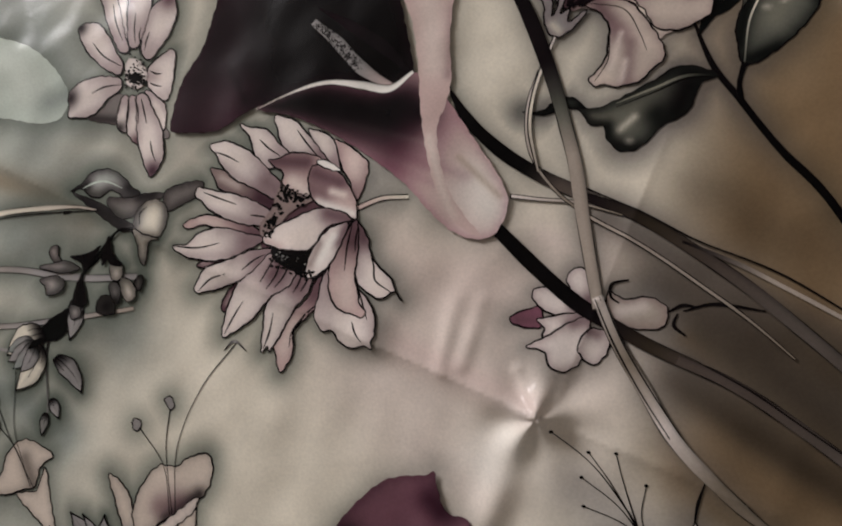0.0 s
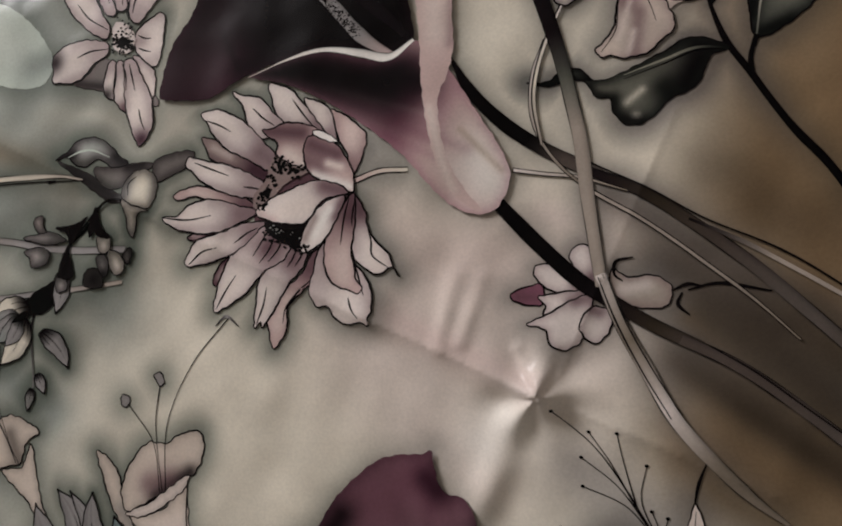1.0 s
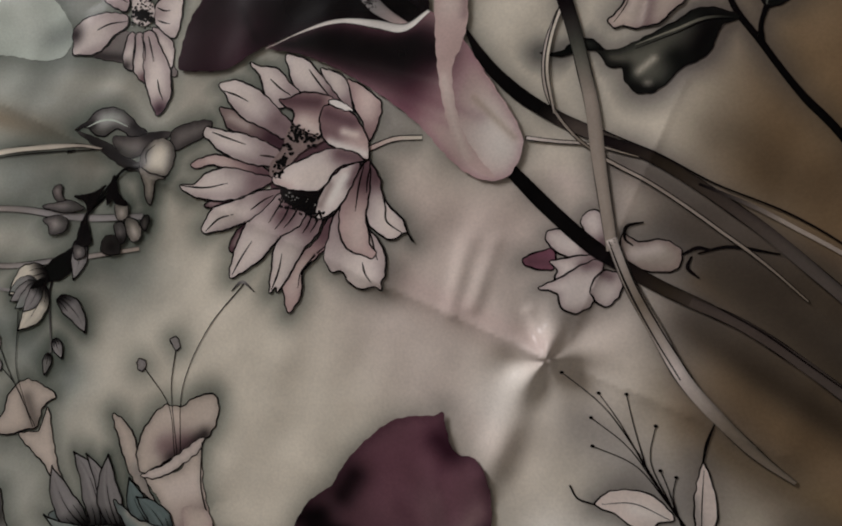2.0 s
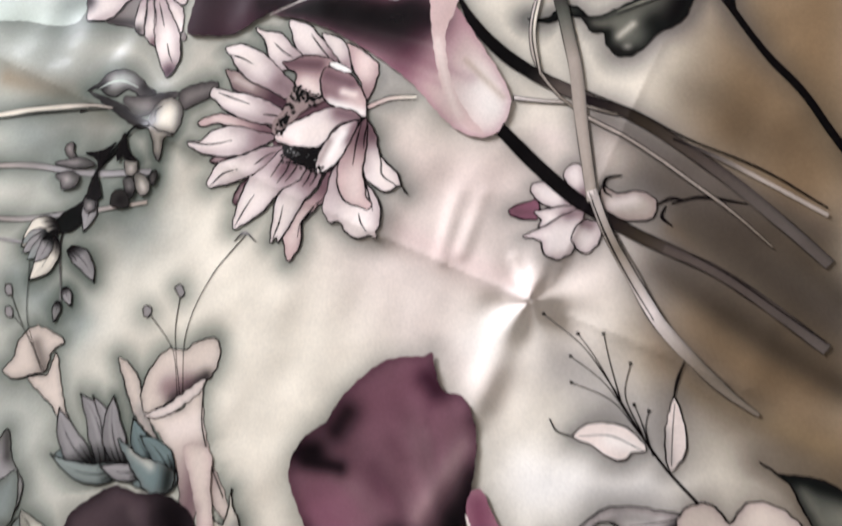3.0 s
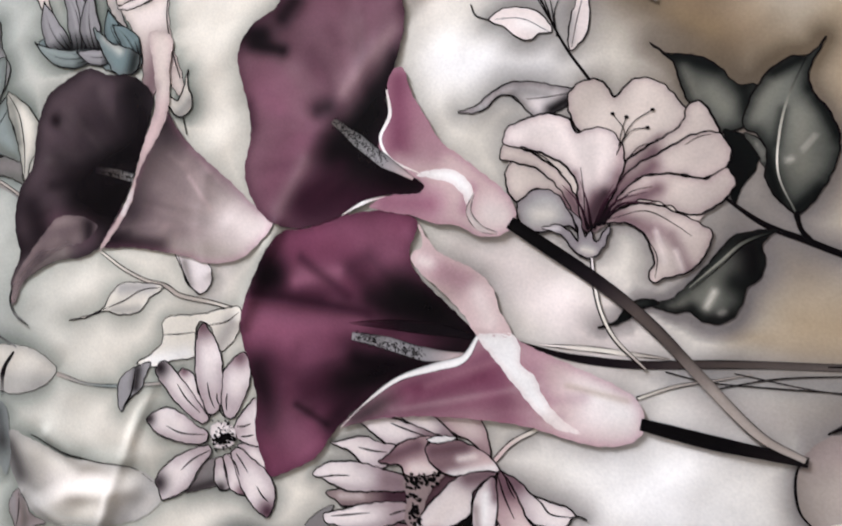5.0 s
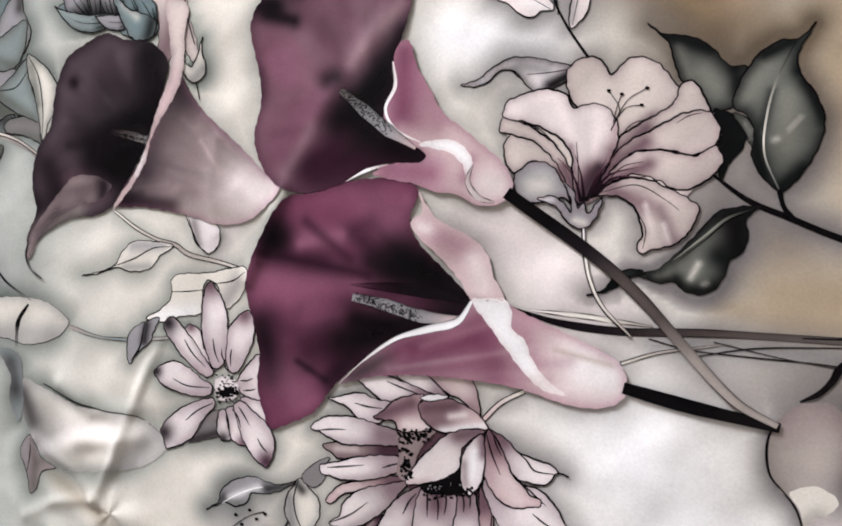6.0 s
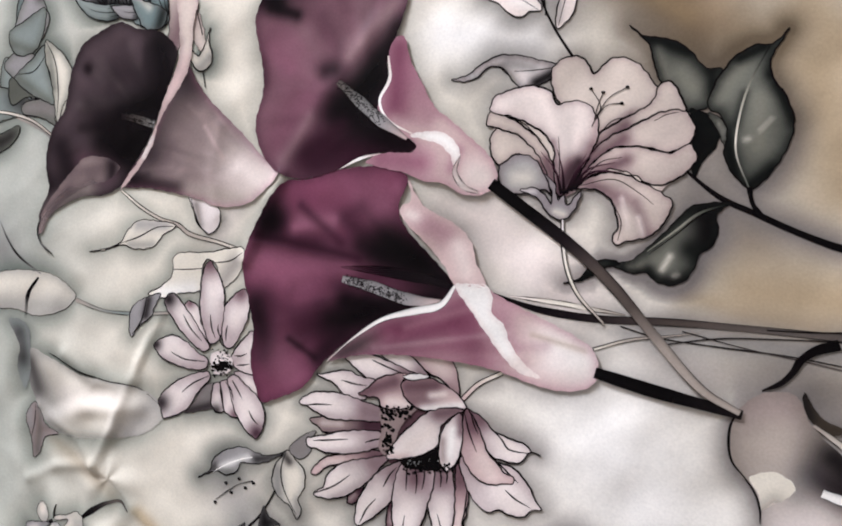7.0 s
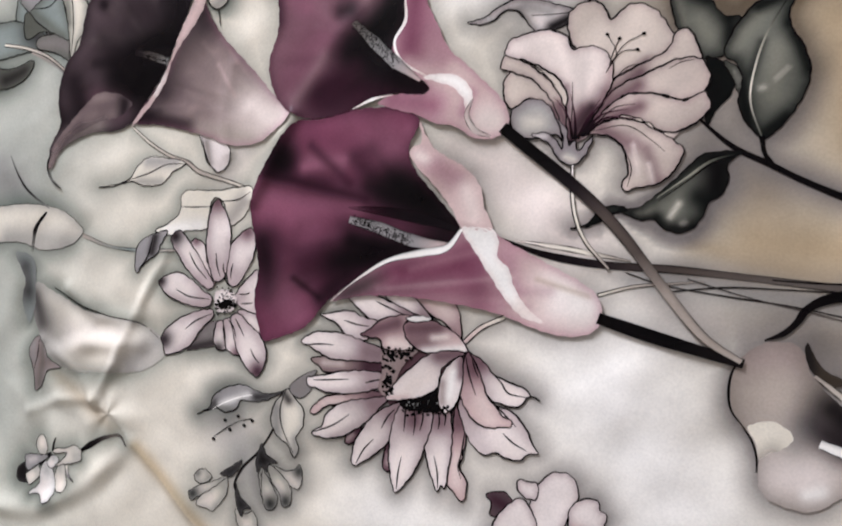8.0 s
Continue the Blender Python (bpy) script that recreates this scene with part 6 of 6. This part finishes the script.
# ---- grey sprigs at the fold ----
def fold_sprigs():
    state["halo"] = 1.2
    state["rim"] = ("dark", 6, 0.6)
    b = part("bud_sprig_print", Print().fill([(-474, 141), (-456, 135), (-438, 128), (-414, 113), (-394, 102), (-407, 98), (-431, 111), (-456, 128)], "grey", [(-462, 134, -408, 105, 6, "black", 0.7)], 0.4), cloth, "grey printed sprig with buds")
    part("leaf", Print().fill([(-432, 132), (-412, 133), (-397, 135), (-369, 134), (-376, 128), (-391, 124), (-398, 115), (-408, 111), (-423, 117)], "mist", [(-397, 132, -382, 133, 5, "dark", 0.8), (-423, 118, -408, 112, 5, "leaf", 0.8)], 0.4), b)
    part("leaf", Print().fill([(-476, 142), (-463, 150), (-455, 158), (-443, 162), (-428, 160), (-416, 152), (-407, 143), (-397, 136), (-412, 132), (-427, 140), (-441, 134), (-453, 136), (-462, 144)], "silver", [(-473, 142, -457, 146, 5, "black", 0.9), (-410, 142, -400, 136, 6, "black", 0.8), (-442, 153, -425, 154, 6, "celadon", 0.6), (-453, 138, -433, 138, 4, "leaf", 0.7)], 0.9).ribbon([(-462, 144), (-448, 149), (-434, 149), (-417, 142)], [0.6, 2.2, 1.6, 0.6], ["celadon"]), b)
    part("leaf", Print().fill([(-371, 129), (-368, 137), (-354, 143), (-333, 144), (-335, 133), (-353, 122), (-367, 117)], "mist", [], 0.6), b)
    part("bud", Print().fill([(-398, 103), (-399, 116), (-392, 125), (-380, 129), (-369, 124), (-365, 110), (-370, 94), (-382, 93), (-392, 96)], "cream", [(-396, 105, -395, 118, 5, "grey", 0.8), (-368, 122, -366, 100, 4, "grey", 0.6)], 0.6).ribbon([(-392, 105), (-394, 116), (-386, 123)], [0.6, 1.4, 0.6], ["line"]), b)
    part("sepal", Print().fill([(-398, 102), (-388, 96), (-371, 91), (-381, 88), (-385, 78), (-388, 68), (-393, 71), (-394, 86)], "cream", [(-394, 71, -386, 71, 4, "grey", 0.6)], 0.9), b)

    g = part("grass_blades_print", Print().ribbon([(-615.7, 68.7), (-535.3, 67.7), (-489.7, 61.0), (-442.9, 57.2), (-396.9, 57.7)], [5, 6, 7, 7, 6], ["stalk", "silver", "silver"]), cloth, "pale grey grass blades printed near the fold")
    part("blade", Print().ribbon([(-608.6, 16.3), (-541.6, 12.5), (-478.8, 18.5), (-442.4, 22.4), (-400.1, 28.3)], [5, 5.5, 5.5, 5, 4], ["stalk", "silver", "stalk"]), g)
    part("blade", Print().ribbon([(-622.4, 118.0), (-568.6, 124.3), (-516.3, 127.6), (-465.3, 126.2), (-443.2, 121.9)], [6, 6, 5, 2], ["cream", "cream", "stalk"]), g)
    part("blade", Print().ribbon([(-605.7, -4.9), (-565.3, -7.7), (-509.6, -14.7)], [3, 3, 3], ["silver"]), g)
    part("edge_line", Print().ribbon([(-581.3, 118.0), (-515.7, 122.5), (-440.1, 121.2)], [0.8, 1.4, 1], ["dark"]).ribbon([(-483.7, 121.6), (-474.3, 122.2)], [3.5, 2], ["line"]), g)

    s = part("bellflower_sprig_print", Print().ribbon([(-422.4, 95.9), (-438.8, 77.6), (-461.5, 59.2), (-464.3, 27.0), (-489.3, 0.3), (-487.8, -68.5)], [1.5, 3, 3, 2, 1.4], ["leafdark", "dark", "dark", "grey"]), cloth, "dark grey printed bellflower sprig")
    for row, tone in (((-464.3, 27.0, -514.5, 0.4, 16.4, 0.10), "leafdark"), ((-465.4, 37.7, -467.5, -0.8, 14.7, 0.10), "silver"), ((-481.2, -16.7, -452.0, -50.1, 14.4, 0.10), "silver"), ((-484.4, -55.3, -475.0, -73.4, 8.5, 0.00), "silver"), ((-489.1, -68.5, -492.9, -89.5, 7.4, 0.00), "grey"), ((-496.2, 5.7, -538.2, -15.8, 21.8, -0.10), "cream"), ((-498.1, -5.0, -526.5, -49.1, 19.0, 0.10), "cream")):
        part("leaf", Print().petal(*row, base="black", mid=tone, tip=tone, vein=0.4), s)
    bloom(s, -504.4, -5.0, -533.8, -25.6, 29.2, 0.10, petals=4, tone="silver")
    part("stalk", Print().ribbon([(-398, 102), (-416, 100), (-430, 90), (-446, 75), (-458, 63), (-459, 53)], [1.5, 2.4, 3, 3.5, 3, 2], ["dark", "leafdark", "black"]), s)
    drawn_petal(s, [(-499, 88), (-490, 90), (-487, 79), (-478, 73), (-490, 73), (-498, 80)], (-479, 73), "mist", "leaf", 0.5, (), None, 0.6)
    drawn_petal(s, [(-510, 70), (-493, 73), (-478, 75), (-468, 71), (-462, 67), (-479, 63), (-499, 66)], (-463, 68), "silver", "leaf", 0.5, (), None, 0.6)
    drawn_petal(s, [(-507, 56), (-489, 61), (-479, 56), (-482, 45), (-497, 42), (-500, 51)], (-480, 58), "silver", "leaf", 0.5, (), None, 0.6)
    drawn_petal(s, [(-426, 69), (-413, 70), (-412, 56), (-423, 55)], (-420, 69), "cream", "leaf", 0.5, (), None, 0.6)
    drawn_petal(s, [(-414, 56), (-402, 53), (-397, 40), (-403, 34), (-410, 37)], (-413, 56), "cream", "leaf", 0.5, (), None, 0.6)
    drawn_petal(s, [(-426, 51), (-418, 53), (-413, 40), (-417, 32), (-423, 37)], (-423, 52), "silver", "leaf", 0.5, (), (-419, 35, 5, "leafdark"), 0.6)
    drawn_petal(s, [(-436, 39), (-424, 39), (-419, 24), (-438, 25)], (-429, 39), "leaf", "leaf", 0.5, (), (-429, 30, 9, "black"), 0.6)
    drawn_petal(s, [(-392, 59), (-389, 56), (-394, 44), (-399, 52)], (-393, 58), "leafdark", "leaf", 0.5, (), None, 0.6)
    drawn_petal(s, [(-470, 31), (-460, 32), (-456, 22), (-466, 19)], (-465, 32), "silver", "leaf", 0.5, (), None, 0.6)
    part("calyx", Print().fill([(-474, 78), (-452, 82), (-437, 88), (-448, 75), (-457, 63), (-463, 74)], "black", [], 0.5), s)
    part("calyx", Print().fill([(-427, 96), (-423, 80), (-411, 68), (-425, 70), (-429, 74), (-436, 69), (-435, 82)], "black", [], 0.5), s)
    part("calyx", Print().fill([(-462, 57), (-456, 48), (-451, 33), (-456, 31), (-463, 31), (-468, 35)], "black", [], 0.5), s)


def cloud_shape():
    """The soft pale petal beyond the star flower."""
    state["halo"] = 0.8
    part("petal_print", Print().fill([(-623.1, 324.3), (-579.6, 312.9), (-537.1, 296.1), (-501.2, 263.6), (-487.4, 237.0), (-497.5, 218.5), (-523.2, 215.2), (-557.1, 222.6), (-613.4, 234.5)], "celadon", [(-512, 237, -493, 240, 13, "sage", 0.8), (-563, 282, -540, 256, 21, "white", 0.2)], 0), cloth, "soft pale petal printed beside the star flower")


# ---- the print, from the ground up ----
# Printed tints; dimmer light at the left and right is painted in too.
GROUND = [
    (-640, 380, -560, 260, 110, "celadon", 0.85), (-640, -560, -480, -860, 110, "celadon", 0.45),
    (231, -462, 360, -445, 21, "taupe", 0.55), (307, -425, 366, -470, 23, "taupe", 0.5),
    # tan and ochre strokes along the folds paint their shaded sides
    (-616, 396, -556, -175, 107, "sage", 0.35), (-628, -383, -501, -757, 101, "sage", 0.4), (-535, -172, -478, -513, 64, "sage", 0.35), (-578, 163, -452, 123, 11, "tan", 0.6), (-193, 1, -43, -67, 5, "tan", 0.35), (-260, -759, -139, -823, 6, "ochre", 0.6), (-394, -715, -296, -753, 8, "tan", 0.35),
    (82, -26, 170, -83, 32, "umber", 0.9), (169, 251, 179, 49, 39, "umber", 0.3), (-581, 331, -439, 192, 89, "grey", 0.35), (66, 28, 176, -3, 22, "umber", 0.55), (225, -316, 275, -342, 28, "taupe", 0.7), (161, -171, 232, -173, 25, "taupe", 0.3), (207, -229, 265, -274, 32, "taupe", 0.4), (133, 256, 177, 49, 44, "tan", 0.8),
    (144, 129, 123, 83, 38, "tan", 0.9), (192, 223, 154, 12, 24, "tan", 0.9), (78, -95, 168, -115, 25, "tan", 0.85), (203, -149, 230, -176, 22, "sand", 0.6),
    (20, 93, 168, -5, 14, "taupe", 0.85), (54, 42, 131, -5, 14, "taupe", 0.7), (92, -80, 187, -169, 27, "tan", 0.8), (65, -31, 189, -116, 12, "umber", 0.75), (150, -1, 191, -53, 15, "umber", 0.7), (88, -121, 178, -162, 8, "ochre", 0.5), (74, -1, 159, -78, 6, "tan", 0.6), (136, -27, 213, -94, 12, "taupe", 0.5),
    (280, -384, 380, -370, 34, "sand", 0.95), (288, -193, 330, -280, 34, "sand", 0.9), (229, -397, 335, -399, 8, "sand", 0.8), (270, -142, 300, -167, 24, "sand", 0.8), (193, -439, 352, -416, 11, "grey", 0.75), (206, -454, 274, -458, 10, "stalk", 0.6),
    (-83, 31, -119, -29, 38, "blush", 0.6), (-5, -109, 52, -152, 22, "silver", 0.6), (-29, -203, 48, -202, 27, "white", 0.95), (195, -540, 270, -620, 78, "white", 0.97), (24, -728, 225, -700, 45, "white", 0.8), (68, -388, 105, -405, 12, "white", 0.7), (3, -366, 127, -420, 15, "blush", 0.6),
    (-222, -408, -235, -441, 13, "blush", 0.7), (-540, 331, -503, 202, 27, "sage", 0.5), (-539, 100, -411, 5, 29, "sage", 0.7), (-541, -48, -467, -89, 19, "sage", 0.8), (-162, -693, -108, -744, 26, "silver", 0.6), (-537, -511, -506, -530, 22, "grey", 0.7),
    (-485, -341, -461, -361, 21, "sage", 0.6), (-420, 185, -489, 190, 16, "cream", 0.5), (-90, 248, -73, 209, 12, "cream", 0.8), (-27, 81, -15, 76, 8, "blush", 0.7), (-17, 4, 12, 57, 17, "pink", 0.4), (-267, 158, -166, 137, 31, "silver", 0.6),
    (-150, 49, -48, 30, 44, "pink", 0.5), (-150, -19, -10, -18, 52, "blush", 0.85), (-488, 139, -449, 18, 36, "leaf", 0.4), (-525, 280, -477, 221, 45, "sage", 0.4), (-123, -92, -82, -121, 29, "blush", 0.8), (-73, -95, -47, -59, 18, "white", 0.6), (43, -364, 135, -414, 28, "blush", 0.85), (92, -121, 177, -185, 26, "umber", 0.4), (-186, 15, -41, -50, 10, "pink", 0.5), (62, 28, 143, -60, 21, "umber", 0.5), (120, -3, 171, -73, 23, "umber", 0.45), (91, 112, 157, 63, 21, "umber", 0.3),
]

for level, motif in ((0.3, pale_buds), (0.3, small_orchid), (0.3, cloud_shape), (0.3, far_foliage), (0.3, leaf_twig), (0.3, bell_sprig), (0.3, stalk_fan), (0.9, pear_bud), (0.3, lower_orchid), (0.3, stamen_spray),
                     (0.3, side_leaf), (0.3, lily_leaves), (0.9, lily), (0.3, sunflower), (0.5, star_flower), (0.3, trumpets), (1.5, calla_left), (2.3, calla_lower), (2.7, calla_upper), (0.3, fold_sprigs), (0.3, upper_orchid)):
    state["level"], state["layer"], state["wave"], state["rim"] = level, 0, 0.35, None
    motif()

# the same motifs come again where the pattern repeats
# same print in dimmer light: dark strokes painted over the repeated calla
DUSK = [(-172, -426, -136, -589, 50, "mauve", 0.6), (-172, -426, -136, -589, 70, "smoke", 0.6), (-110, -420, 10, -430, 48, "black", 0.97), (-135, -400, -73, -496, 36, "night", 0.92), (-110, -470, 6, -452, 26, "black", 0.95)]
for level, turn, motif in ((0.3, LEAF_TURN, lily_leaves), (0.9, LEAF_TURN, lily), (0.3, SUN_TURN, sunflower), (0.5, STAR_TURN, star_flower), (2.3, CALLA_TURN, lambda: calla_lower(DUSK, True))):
    state["place"], state["level"], state["layer"], state["wave"], state["rim"] = turn, level, 0, 0.35, None
    state["tuck"] = SUN_TUCK if motif is sunflower else None
    motif()
state["tuck"] = None
state["place"], state["level"], state["layer"] = STRAIGHT, 1.2, 0
upper_stalks()


# ---- the cloth itself, with its airbrushed ground and the light painted into it ----
def stretch(low, inner_low, inner_high, high, fine, coarse):
    return np.concatenate([np.arange(low, inner_low, coarse), np.arange(inner_low, inner_high, fine), np.arange(inner_high, high + 1, coarse)])


def ground_of_cloth():
    xs, ys = stretch(-1000, -660, 440, 900, 3.0, 20.0), stretch(-1200, -960, 400, 800, 3.0, 20.0)
    gx, gy = np.meshgrid(xs, ys)
    p = np.column_stack([gx.ravel(), gy.ravel()])
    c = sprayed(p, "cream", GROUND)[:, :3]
    tree = kdtree.KDTree(len(HALO))
    for i, (x, y, _) in enumerate(HALO):
        tree.insert((x, y, 0), i)
    tree.balance()
    dark = np.zeros(len(p))
    for i, (x, y) in enumerate(p.tolist()):
        if -680 < x < 460 and -980 < y < 420:
            found = tree.find_n((x, y, 0), 3)
            dark[i] = sum(HALO[j][2] * (0.34 * math.exp(-(d / 6) ** 1.5) + 0.62 * math.exp(-(d / 17) ** 2.4)) for _, j, d in found) / 3
    dark *= 0.85 + 0.3 * np.sin(p[:, 0] * 0.031 + 1) * np.sin(p[:, 1] * 0.027)
    k = np.clip(0.95 * dark, 0, 0.95)[:, None]
    warm = np.clip((p[:, :1] + 300) / 400, 0, 1)
    rim = srgb("moss") * 0.84 * (1 - warm) + srgb("mist") * 0.9 * warm
    rim = rim + (srgb("sepia") - rim) * np.clip((p[:, :1] - 60) / 120, 0, 1) * np.clip((p[:, 1:] + 300) / 120, 0, 1)
    c += (rim - c) * k
    n, m = len(xs), len(ys)
    i = (np.arange(m - 1)[:, None] * n + np.arange(n - 1)[None]).ravel()
    faces = np.column_stack([i, i + 1, i + n + 1, i + n])
    data = cloth.data
    z = relief(p[:, 0], p[:, 1])
    top = np.column_stack([p, z]) / 1000
    data.from_pydata(top, [], faces.tolist())
    colour = data.color_attributes.new("ink", "FLOAT_COLOR", "POINT")
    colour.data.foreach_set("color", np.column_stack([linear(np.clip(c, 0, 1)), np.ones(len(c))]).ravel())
    data.materials.append(SATIN)
    data.polygons.foreach_set("use_smooth", np.ones(len(data.polygons), bool))
    data.normals_split_custom_set_from_vertices(normals_at(p[:, 0], p[:, 1]).tolist())


ground_of_cloth()
